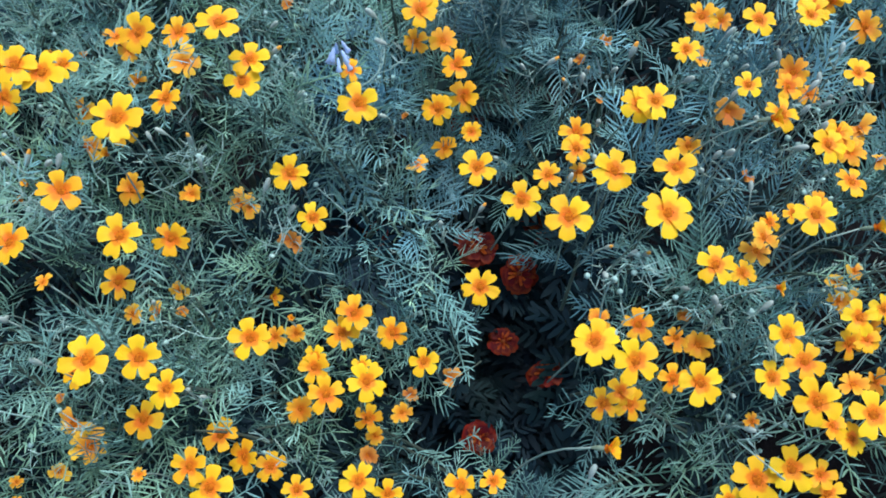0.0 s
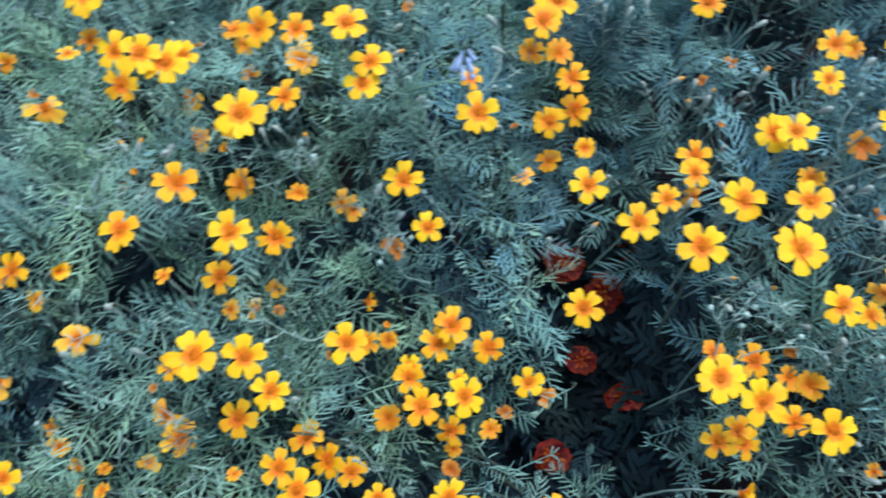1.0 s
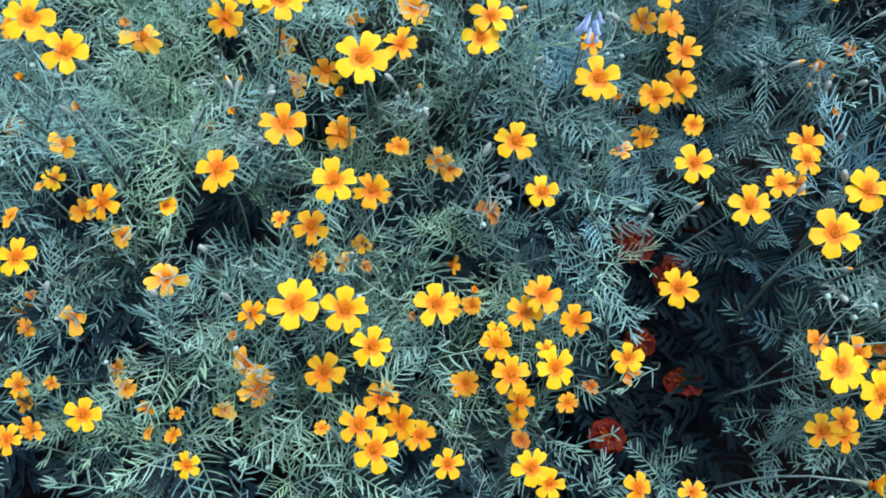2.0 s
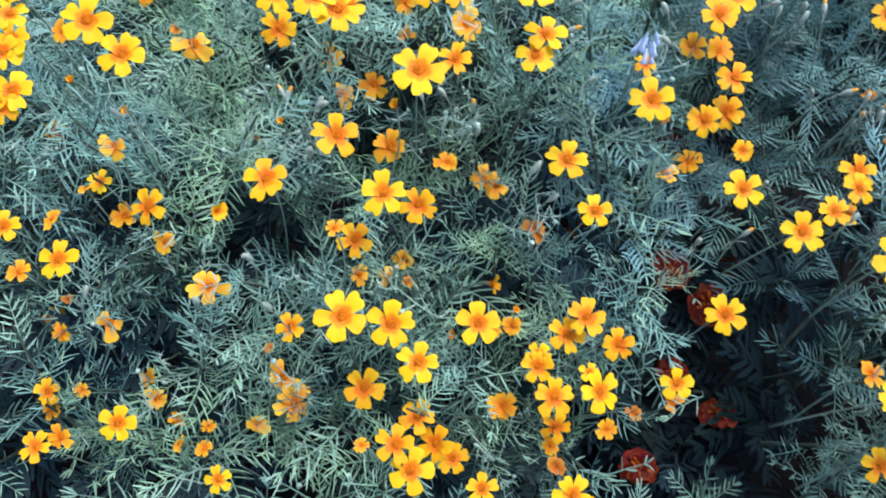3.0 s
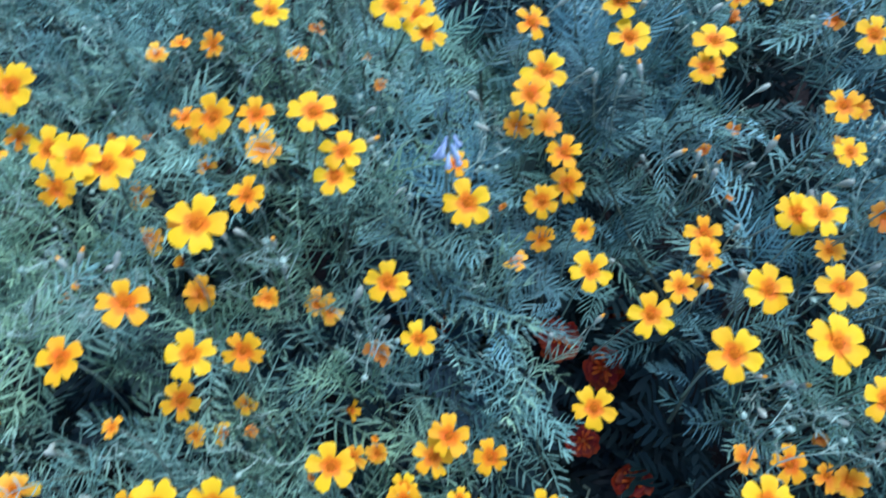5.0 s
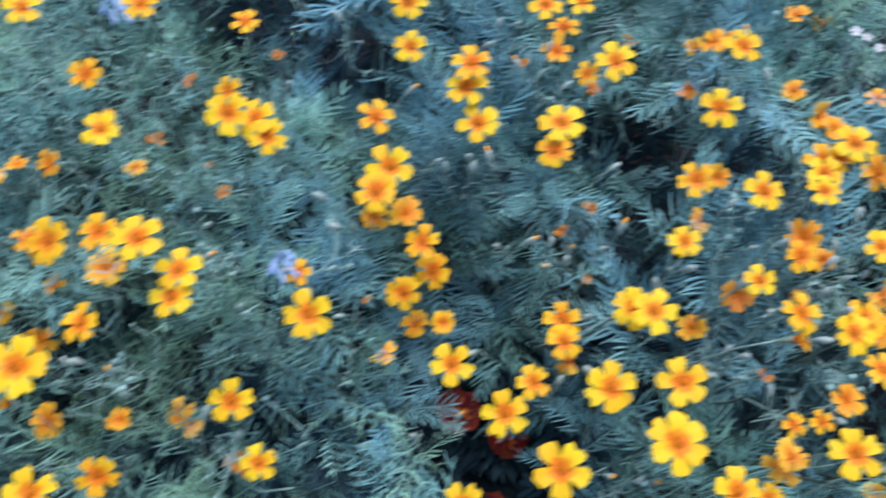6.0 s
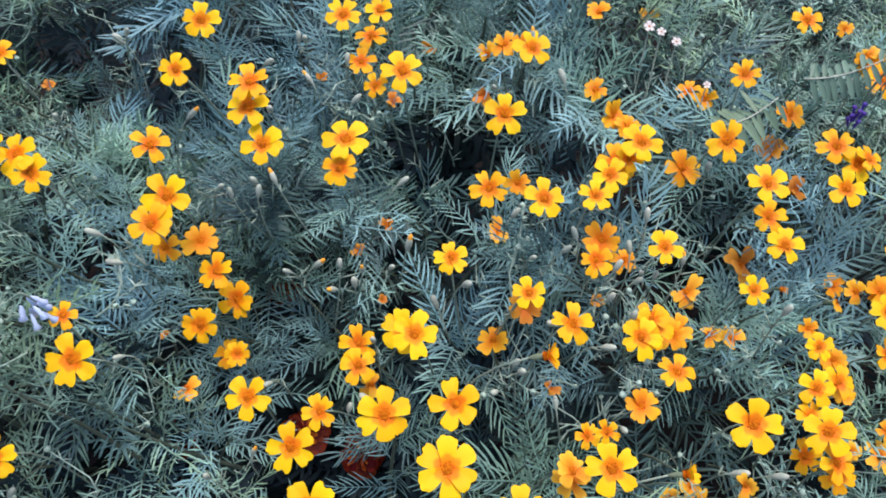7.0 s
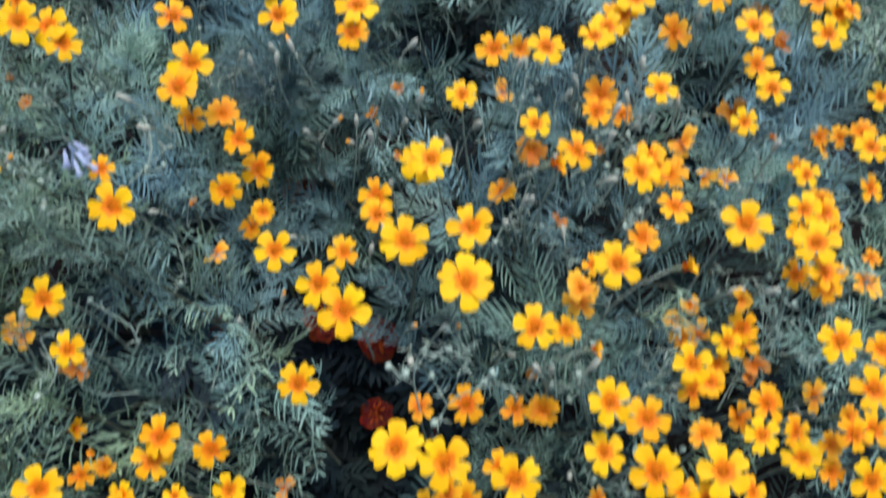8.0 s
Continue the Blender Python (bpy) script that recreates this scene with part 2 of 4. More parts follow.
tagged(new("ground", me), "dark crumbly garden soil beneath the marigold plants, blackened for shade", "soil", kind="structure")

# ---- the marigold plants ----
FACE = Vector((0, -0.50, 0.866))
LEMON = "feathery grey-green marigold with single %s flowers"
SITES = [
    (-0.56, 0.16, "yellow"), (-0.50, 0.50, "yellow"), (-0.27, 0.24, "yellow"), (-0.22, 0.55, "bright yellow"), (-0.10, 0.10, "golden yellow"),
    (0.03, 0.58, "golden yellow"), (0.17, 0.14, "yellow"), (0.22, 0.40, "yellow and orange"), (0.42, 0.20, "crowded golden yellow"), (0.45, 0.55, "orange and yellow"),
    (0.68, 0.30, "yellow"), (-0.25, 0.85, "yellow"), (0.15, 0.85, "yellow"), (0.65, 0.80, "orange"),
]
PLANTS = []
for x, y, colour in SITES:
    plant = new("marigold_plant", None)
    plant.location = (x, y, 0)
    PLANTS.append(tagged(plant, LEMON % colour, "marigold", "marigold plants in the bed"))
SITE_XY = np.array([s[:2] for s in SITES])


def plant_at(x, y):
    return PLANTS[int(np.argmin(((SITE_XY - (x, y)) ** 2).sum(1)))]


def under(plant, m):
    """A pose of the world as seen from the plant's base."""
    return Matrix.Translation(-plant.location) @ m


BLOOMS, BUDS = [], []
bloom_rng = random.Random(5)


def stalk(plant, top, way, length, radius, name, material_of, rng):
    """A thin bending stem from top back along way and then down into the plant."""
    top, way = Vector(top), Vector(way).normalized()
    drift = Vector((rng.uniform(-0.3, 0.3), rng.uniform(-0.05, 0.35), -1)).normalized()
    pts, at = [top], top
    for k in range(1, 6):
        s = (1 - k / 5) ** 2
        at = at + (way * s + drift * (1 - s)).normalized() * length / 5
        pts.append(at)
    base = plant.location
    return part(name, mesh_of(name, *tube([p - base for p in pts], [radius * (0.85 + 0.08 * k) for k in range(6)]), material_of), plant)


def bloom(x, y, z, across, spin, tone):
    """One open flower: disc, petals, calyx and stem; across in millimetres."""
    rng = bloom_rng
    plant = plant_at(x, y)
    kind = {"side": "gold", "opening": "orange"}.get(tone, tone)
    loose = {"lemon": 0.09, "gold": 0.18, "orange": 0.32, "faded": 0.45, "wilted": 0.6, "side": 0.3, "opening": 0.3}[tone]
    lift = {"lemon": 6, "gold": 6, "orange": 12, "faded": 8, "wilted": 30, "side": 42, "opening": 62}[tone]
    x, y, z = Vector((x, y, z)) - FACE * {"faded": 0.012, "orange": 0.004, "wilted": 0.011}.get(tone, 0.0)
    sway = min(loose, 0.24)
    normal = FACE + Vector((rng.gauss(0, sway), rng.gauss(0, sway), rng.gauss(0, sway * 0.5)))
    if tone == "side":
        normal = FACE * 0.25 + Vector((rng.choice((-1, 1)) * 0.9, -0.2, 0.3))
    radius = across / 2000 * {"side": 1.35, "wilted": 1.4 if across > 12 else 1.05, "opening": 1.35}.get(tone, 1.05)
    m = facing((x, y, z), normal, spin, radius)
    head = part("flower", DISC_MESH, plant, under(plant, m))
    count = 5 if rng.random() < 0.93 else 6
    for k in range(count):
        if tone in ("faded", "wilted") and rng.random() < 0.12:
            continue
        turn = Matrix.Rotation(-2 * math.pi * k / count + rng.gauss(0, 0.05), 4, "Z")
        tilt = Matrix.Rotation(radians(lift + rng.gauss(0, 3 + 16 * loose)), 4, "X") @ Matrix.Rotation(rng.gauss(0, 0.04 + 0.35 * loose), 4, "Y")
        part("petal", rng.choice(PETAL_MESH[kind]), head, turn @ tilt @ Matrix.Diagonal((rng.uniform(0.94, 1.10), rng.uniform(*{"orange": (0.78, 1.06), "faded": (0.62, 1.08), "wilted": (0.6, 1.0)}.get(tone, (0.93, 1.05))), 1, 1)))
    part("calyx", CALYX_MESH, head)
    back = -Vector(normal).normalized()
    stalk(plant, Vector((x, y, z)) + back * radius * 0.9, back, rng.uniform(0.06, 0.10), 0.00054, "flower_stem", STEM, rng)
    BLOOMS.append((x, y, z, radius, tone))


def bud(x, y, z):
    """A closed, pale club-shaped bud on a wiry stem with a few bracts; now and then its petals begin to show."""
    rng = bloom_rng
    plant = plant_at(x, y)
    way = (Vector((0.1, -0.1, 1)) + Vector((rng.gauss(0, 0.55), rng.gauss(0, 0.5), 0))).normalized()
    size = rng.uniform(0.0058, 0.0088)
    z -= 0.008
    BUDS.append((x, y, z))
    b = part("flower_bud", BUD_MESH, plant, under(plant, facing((x, y, z), way, 0, size)))
    if rng.random() < 0.14:
        part("bud_tip", BUD_TIP_MESH, b, None, "orange petal tips")
    stalk(plant, (x, y, z + 0.001), -way, rng.uniform(0.030, 0.050), 0.00042, "bud_stem", STEM, rng)
    for k in range(rng.choice((1, 2, 3, 4))):
        at = Vector((x, y, z)) - way * rng.uniform(0.004, 0.022)
        side = (way * 0.8 + Vector((rng.gauss(0, 1), rng.gauss(0, 1), rng.gauss(0, 0.3))).normalized()).normalized()
        reach = rng.uniform(0.005, 0.011)
        base = plant.location
        part("bract", mesh_of("bract", *tube([at - base, at + side * reach * 0.5 - base, at + side * reach - base], [0.0004, 0.0005, 0.00015], 4), STEM), plant)


bloom(-0.3779, 0.1707, 0.2561, 15.3, 38, "orange")
bloom(-0.3737, 0.1734, 0.2755, 16.9, 55, "gold")
bloom(-0.3614, 0.2032, 0.3397, 8.4, 22, "wilted")
bloom(-0.3849, 0.2078, 0.3521, 14.9, 58, "orange")
bloom(-0.3951, 0.2255, 0.3685, 18.1, 60, "lemon")
bloom(-0.4033, 0.2277, 0.2710, 16.2, 49, "orange")
bloom(-0.3731, 0.2353, 0.3709, 13.7, 26, "orange")
bloom(-0.4087, 0.2765, 0.4113, 19.4, 39, "gold")
bloom(-0.4061, 0.2860, 0.4167, 24.1, 0, "lemon")
bloom(-0.3761, 0.2975, 0.4213, 7.9, 8, "opening")
bloom(-0.4162, 0.3021, 0.4296, 22.8, 26, "lemon")
bloom(-0.4140, 0.3102, 0.4330, 23.0, 46, "lemon")
bloom(-0.4185, 0.3176, 0.3597, 15.9, 66, "orange")
bloom(-0.4195, 0.3223, 0.4416, 20.4, 41, "lemon")
bloom(-0.3969, 0.3300, 0.4322, 16.7, 68, "orange")
bloom(-0.4189, 0.3340, 0.4504, 16.5, 16, "lemon")
bloom(-0.3639, 0.3768, 0.4372, 16.6, 64, "orange")
bloom(-0.3631, 0.3888, 0.4762, 18.7, 44, "lemon")
bloom(-0.3579, 0.1363, 0.2827, 18.3, 13, "gold")
bloom(-0.2485, 0.1367, 0.2873, 15.5, 45, "lemon")
bloom(-0.2981, 0.1408, 0.3301, 19.7, 0, "lemon")
bloom(-0.3479, 0.1432, 0.2851, 16.5, 47, "orange")
bloom(-0.2812, 0.1496, 0.2875, 13.2, 26, "faded")
bloom(-0.1689, 0.1496, 0.3401, 9.4, 4, "orange")
bloom(-0.2639, 0.1516, 0.2875, 13.0, 52, "orange")
bloom(-0.1416, 0.1597, 0.2963, 26.4, 12, "lemon")
bloom(-0.2341, 0.1619, 0.3123, 16.0, 41, "faded")
bloom(-0.2646, 0.1631, 0.2947, 9.6, 6, "orange")
bloom(-0.3458, 0.1661, 0.3026, 11.2, 39, "faded")
bloom(-0.2871, 0.1677, 0.2854, 11.4, 44, "orange")
bloom(-0.1528, 0.1685, 0.3069, 22.8, 0, "gold")
bloom(-0.2165, 0.1734, 0.3212, 24.4, 24, "faded")
bloom(-0.3081, 0.1769, 0.2854, 17.3, 4, "faded")
bloom(-0.1468, 0.1806, 0.3816, 21.3, 6, "lemon")
bloom(-0.2245, 0.1835, 0.3328, 22.2, 39, "faded")
bloom(-0.1751, 0.1843, 0.3376, 22.7, 20, "gold")
bloom(-0.1290, 0.1874, 0.2774, 23.9, 15, "gold")
bloom(-0.3575, 0.1886, 0.3259, 13.6, 24, "orange")
bloom(-0.3184, 0.1899, 0.2878, 16.9, 33, "faded")
bloom(-0.1891, 0.1915, 0.3933, 26.6, 34, "lemon")
bloom(-0.3311, 0.1923, 0.3407, 21.2, 12, "faded")
bloom(-0.1438, 0.1960, 0.2907, 22.2, 14, "gold")
bloom(-0.1647, 0.1969, 0.3868, 24.7, 69, "lemon")
bloom(-0.2378, 0.2010, 0.3326, 9.7, 3, "wilted")
bloom(-0.2689, 0.2031, 0.3819, 23.3, 15, "faded")
bloom(0.2990, 0.3450, 0.4420, 18.0, 30, "wilted")
bloom(-0.1957, 0.2043, 0.4460, 9.9, 32, "orange")
bloom(-0.3491, 0.2045, 0.3761, 22.0, 62, "lemon")
bloom(-0.2569, 0.2131, 0.4310, 9.3, 34, "side")
bloom(-0.2272, 0.2166, 0.3337, 17.4, 34, "gold")
bloom(-0.3018, 0.2264, 0.3829, 18.7, 8, "faded")
bloom(-0.1320, 0.2306, 0.3381, 7.7, 46, "wilted")
bloom(-0.3096, 0.2383, 0.3943, 20.5, 35, "gold")
bloom(-0.1749, 0.2384, 0.3732, 14.8, 70, "faded")
bloom(-0.1931, 0.2412, 0.3667, 15.9, 20, "faded")
bloom(-0.3268, 0.2440, 0.4346, 16.8, 71, "faded")
bloom(-0.3543, 0.2448, 0.3950, 13.2, 35, "faded")
bloom(-0.3389, 0.2452, 0.3994, 13.1, 1, "lemon")
bloom(-0.1641, 0.2460, 0.3614, 10.4, 50, "wilted")
bloom(-0.3429, 0.2562, 0.3590, 18.6, 48, "orange")
bloom(-0.1980, 0.2568, 0.3761, 21.6, 25, "gold")
bloom(-0.1828, 0.2584, 0.4174, 24.5, 60, "lemon")
bloom(-0.2481, 0.2586, 0.4114, 24.8, 52, "gold")
bloom(-0.1698, 0.2627, 0.3634, 15.1, 43, "faded")
bloom(-0.2126, 0.2731, 0.4389, 24.7, 60, "gold")
bloom(-0.1655, 0.2772, 0.3933, 22.3, 38, "gold")
bloom(-0.3262, 0.2789, 0.4618, 23.9, 10, "lemon")
bloom(-0.1830, 0.2835, 0.4567, 6.8, 63, "opening")
bloom(-0.3375, 0.2847, 0.4173, 7.1, 42, "opening")
bloom(-0.1737, 0.2914, 0.4751, 27.9, 16, "lemon")
bloom(-0.3501, 0.2931, 0.4683, 26.0, 0, "lemon")
bloom(-0.1874, 0.2959, 0.4191, 21.9, 5, "orange")
bloom(-0.1536, 0.2977, 0.4129, 15.9, 36, "orange")
bloom(-0.1217, 0.2986, 0.4039, 18.4, 36, "faded")
bloom(-0.2527, 0.3005, 0.4175, 6.0, 40, "opening")
bloom(-0.1301, 0.3050, 0.4007, 20.0, 67, "faded")
bloom(-0.2762, 0.3092, 0.3978, 9.0, 19, "wilted")
bloom(-0.3115, 0.3216, 0.4507, 24.4, 38, "faded")
bloom(-0.1581, 0.3219, 0.4649, 20.2, 5, "gold")
bloom(-0.2241, 0.3250, 0.4805, 24.8, 20, "lemon")
bloom(-0.2374, 0.3256, 0.4851, 23.7, 5, "lemon")
bloom(-0.2268, 0.3297, 0.4276, 21.9, 67, "faded")
bloom(-0.2612, 0.3356, 0.4556, 21.0, 10, "gold")
bloom(-0.1237, 0.3435, 0.5004, 23.6, 54, "lemon")
bloom(-0.2225, 0.3444, 0.4727, 18.3, 29, "lemon")
bloom(-0.2082, 0.3461, 0.4222, 18.8, 41, "orange")
bloom(-0.3336, 0.3463, 0.4395, 10.1, 35, "wilted")
bloom(-0.2976, 0.3502, 0.4644, 12.9, 69, "gold")
bloom(-0.1578, 0.3530, 0.4739, 22.2, 5, "faded")
bloom(-0.2360, 0.3535, 0.4785, 7.7, 59, "wilted")
bloom(-0.2701, 0.3559, 0.4644, 25.0, 67, "lemon")
bloom(-0.1926, 0.3567, 0.4577, 13.3, 5, "faded")
bloom(-0.2215, 0.3618, 0.4723, 8.5, 43, "wilted")
bloom(-0.2898, 0.3633, 0.4682, 15.9, 24, "orange")
bloom(-0.2414, 0.3640, 0.4276, 20.5, 52, "faded")
bloom(-0.1810, 0.3655, 0.4796, 25.2, 54, "gold")
bloom(-0.1953, 0.3679, 0.4730, 14.4, 27, "faded")
bloom(-0.2864, 0.3750, 0.4893, 28.7, 64, "lemon")
bloom(-0.2023, 0.3767, 0.4721, 16.8, 70, "orange")
bloom(-0.1628, 0.3781, 0.4721, 21.1, 69, "gold")
bloom(-0.1396, 0.3932, 0.5083, 11.8, 45, "faded")
bloom(-0.2174, 0.3960, 0.5045, 16.1, 50, "faded")
bloom(-0.1860, 0.4034, 0.5015, 16.7, 59, "orange")
bloom(-0.2040, 0.4040, 0.5018, 11.9, 50, "orange")
bloom(-0.1525, 0.4072, 0.5173, 19.0, 29, "lemon")
bloom(-0.1310, 0.4111, 0.5118, 10.7, 51, "wilted")
bloom(-0.1549, 0.4191, 0.5177, 11.9, 0, "orange")
bloom(-0.1592, 0.4305, 0.5361, 17.3, 17, "gold")
bloom(-0.2190, 0.4492, 0.5545, 19.1, 21, "lemon")
bloom(-0.1916, 0.4591, 0.5595, 19.0, 64, "lemon")
bloom(-0.1315, 0.4625, 0.5568, 19.2, 3, "gold")
bloom(0.0735, 0.1283, 0.4240, 11.0, 35, "side")
bloom(0.0288, 0.1435, 0.3474, 14.1, 37, "gold")
bloom(0.0118, 0.1548, 0.3109, 20.8, 11, "gold")
bloom(-0.0493, 0.1588, 0.3083, 21.7, 30, "lemon")
bloom(-0.0331, 0.1610, 0.2820, 19.3, 3, "lemon")
bloom(-0.0957, 0.1715, 0.2606, 20.3, 64, "lemon")
bloom(0.0871, 0.1739, 0.3779, 17.6, 63, "gold")
bloom(0.1039, 0.1785, 0.3685, 18.7, 25, "gold")
bloom(0.0966, 0.1788, 0.3820, 15.9, 24, "gold")
bloom(0.0975, 0.1790, 0.4138, 23.8, 55, "lemon")
bloom(0.0777, 0.1871, 0.4179, 23.3, 12, "lemon")
bloom(-0.1166, 0.1895, 0.2558, 21.0, 0, "gold")
bloom(-0.0505, 0.1902, 0.2695, 12.7, 42, "wilted")
bloom(-0.0689, 0.1997, 0.3400, 23.1, 64, "gold")
bloom(-0.0186, 0.2018, 0.3353, 11.0, 62, "wilted")
bloom(-0.0093, 0.2044, 0.3699, 17.5, 62, "lemon")
bloom(-0.0448, 0.2052, 0.3455, 23.8, 38, "lemon")
bloom(-0.0260, 0.2087, 0.2975, 15.6, 15, "orange")
bloom(-0.0924, 0.2098, 0.3003, 19.3, 41, "orange")
bloom(0.0064, 0.2159, 0.3298, 13.5, 53, "wilted")
bloom(-0.0492, 0.2200, 0.2371, 17.5, 48, "orange")
bloom(-0.0488, 0.2202, 0.3393, 12.3, 3, "lemon")
bloom(-0.0790, 0.2204, 0.3354, 19.8, 57, "gold")
bloom(0.0902, 0.2205, 0.3894, 14.7, 61, "orange")
bloom(0.1137, 0.2215, 0.3821, 19.5, 0, "gold")
bloom(-0.0515, 0.2224, 0.2625, 20.9, 12, "gold")
bloom(-0.0791, 0.2272, 0.3381, 15.5, 27, "lemon")
bloom(-0.1182, 0.2326, 0.3502, 26.0, 62, "lemon")
bloom(0.0651, 0.2365, 0.4572, 23.4, 36, "lemon")
bloom(-0.0637, 0.2433, 0.3399, 22.5, 10, "gold")
bloom(-0.0312, 0.2448, 0.3385, 20.5, 58, "gold")
bloom(-0.1093, 0.2471, 0.3303, 16.4, 45, "orange")
bloom(-0.0959, 0.2486, 0.3319, 14.0, 45, "orange")
bloom(-0.0546, 0.2492, 0.3529, 23.7, 0, "gold")
bloom(-0.0963, 0.2509, 0.3441, 6.6, 46, "opening")
bloom(-0.0710, 0.2602, 0.4310, 17.0, 62, "lemon")
bloom(0.0249, 0.2611, 0.3655, 23.6, 40, "lemon")
bloom(-0.1135, 0.2720, 0.3397, 11.4, 27, "side")
bloom(0.0961, 0.2786, 0.4492, 23.8, 69, "lemon")
bloom(-0.0946, 0.2792, 0.3913, 12.9, 5, "wilted")
bloom(0.0482, 0.2846, 0.4194, 22.8, 62, "lemon")
bloom(-0.0876, 0.2925, 0.4341, 22.4, 0, "lemon")
bloom(0.0636, 0.2964, 0.4285, 17.5, 54, "gold")
bloom(0.1144, 0.2964, 0.4831, 20.5, 30, "lemon")
bloom(0.1098, 0.3060, 0.4735, 20.5, 62, "lemon")
bloom(0.0884, 0.3140, 0.4192, 16.1, 26, "faded")
bloom(0.0836, 0.3202, 0.4281, 19.5, 66, "gold")
bloom(0.0231, 0.3204, 0.4119, 23.0, 42, "lemon")
bloom(-0.0475, 0.3238, 0.4599, 25.1, 56, "lemon")
bloom(-0.1153, 0.3325, 0.4688, 21.7, 62, "lemon")
bloom(0.0849, 0.3327, 0.4299, 20.5, 70, "gold")
bloom(-0.0169, 0.3355, 0.4056, 20.8, 69, "faded")
bloom(0.0193, 0.3401, 0.4251, 13.7, 36, "gold")
bloom(-0.1114, 0.3438, 0.4759, 23.2, 2, "lemon")
bloom(-0.0536, 0.3448, 0.4685, 14.1, 20, "gold")
bloom(0.0993, 0.3460, 0.4505, 7.9, 2, "wilted")
bloom(-0.0239, 0.3580, 0.4279, 7.6, 36, "wilted")
bloom(-0.0020, 0.3620, 0.4257, 20.8, 56, "gold")
bloom(0.0034, 0.3649, 0.3910, 19.8, 0, "orange")
bloom(0.0904, 0.3739, 0.4609, 11.2, 25, "wilted")
bloom(0.0159, 0.3804, 0.4217, 23.1, 36, "gold")
bloom(0.0107, 0.3819, 0.4459, 20.7, 10, "gold")
bloom(0.1074, 0.3827, 0.4689, 11.1, 20, "wilted")
bloom(-0.0130, 0.3866, 0.4823, 22.4, 34, "gold")
bloom(-0.0951, 0.3869, 0.4922, 10.3, 60, "wilted")
bloom(-0.0170, 0.3959, 0.4566, 18.5, 64, "orange")
bloom(0.0011, 0.3994, 0.4542, 21.7, 30, "orange")
bloom(-0.0045, 0.3998, 0.4882, 25.5, 41, "lemon")
bloom(-0.1021, 0.4001, 0.5006, 8.9, 50, "wilted")
bloom(0.0858, 0.4034, 0.4906, 19.0, 57, "gold")
bloom(-0.0697, 0.4119, 0.5039, 20.3, 33, "lemon")
bloom(0.0910, 0.4156, 0.4995, 24.6, 55, "lemon")
bloom(-0.0889, 0.4185, 0.5158, 24.4, 37, "lemon")
bloom(-0.0758, 0.4204, 0.5101, 22.1, 62, "lemon")
bloom(-0.0114, 0.4238, 0.5045, 19.6, 15, "gold")
bloom(0.0455, 0.4248, 0.4956, 23.8, 50, "lemon")
bloom(-0.0883, 0.4291, 0.5230, 15.3, 65, "gold")
bloom(0.0400, 0.4399, 0.5097, 23.2, 9, "lemon")
bloom(-0.1127, 0.4400, 0.5287, 10.9, 58, "wilted")
bloom(0.0102, 0.4406, 0.5364, 17.8, 9, "lemon")
bloom(0.0434, 0.4465, 0.5208, 22.3, 71, "gold")
bloom(0.1101, 0.4477, 0.5095, 14.1, 63, "gold")
bloom(0.1178, 0.4564, 0.4963, 13.3, 2, "wilted")
bloom(-0.0661, 0.4604, 0.5296, 9.1, 34, "wilted")
bloom(-0.0791, 0.4610, 0.5441, 16.2, 30, "gold")
bloom(0.0783, 0.4779, 0.5057, 9.9, 45, "wilted")
bloom(0.1023, 0.4988, 0.4930, 19.3, 9, "gold")
bloom(0.1176, 0.5096, 0.5201, 17.6, 68, "lemon")
bloom(0.0952, 0.5123, 0.5180, 21.3, 39, "lemon")
bloom(0.1106, 0.5195, 0.4978, 21.2, 69, "gold")
bloom(0.0094, 0.5218, 0.5192, 23.2, 12, "lemon")
bloom(0.1572, 0.1368, 0.3391, 15.4, 50, "lemon")
bloom(0.2090, 0.1387, 0.3439, 18.9, 71, "lemon")
bloom(0.1711, 0.1441, 0.3479, 26.3, 0, "lemon")
bloom(0.2033, 0.1448, 0.3532, 17.0, 16, "gold")
bloom(0.1881, 0.1474, 0.3551, 24.8, 68, "lemon")
bloom(0.2154, 0.1565, 0.3729, 17.2, 67, "lemon")
bloom(0.2382, 0.1567, 0.3720, 16.0, 20, "gold")
bloom(0.3089, 0.1592, 0.3478, 24.0, 44, "lemon")
bloom(0.2031, 0.1597, 0.3808, 15.6, 1, "gold")
bloom(0.2236, 0.1634, 0.3859, 25.1, 67, "lemon")
bloom(0.1893, 0.1640, 0.3989, 24.4, 47, "lemon")
bloom(0.1257, 0.1649, 0.4164, 21.3, 62, "lemon")
bloom(0.1667, 0.1651, 0.3753, 10.2, 35, "orange")
bloom(0.2937, 0.1667, 0.3476, 17.6, 46, "orange")
bloom(0.2726, 0.1704, 0.3649, 18.4, 44, "lemon")
bloom(0.1693, 0.1760, 0.4018, 19.1, 67, "lemon")
bloom(0.3040, 0.1770, 0.3644, 17.7, 37, "gold")
bloom(0.2963, 0.1770, 0.3558, 17.0, 60, "orange")
bloom(0.3145, 0.1781, 0.3644, 18.3, 13, "gold")
bloom(0.2954, 0.1786, 0.4097, 20.6, 2, "lemon")
bloom(0.2717, 0.1807, 0.3729, 16.2, 5, "gold")
bloom(0.1229, 0.1819, 0.3908, 16.1, 69, "gold")
bloom(0.2549, 0.1819, 0.3731, 18.5, 70, "lemon")
bloom(0.2265, 0.1845, 0.3792, 16.3, 24, "orange")
bloom(0.1740, 0.1900, 0.4206, 21.0, 62, "lemon")
bloom(0.3149, 0.1907, 0.3524, 18.0, 17, "orange")
bloom(0.1996, 0.1956, 0.3847, 22.3, 37, "gold")
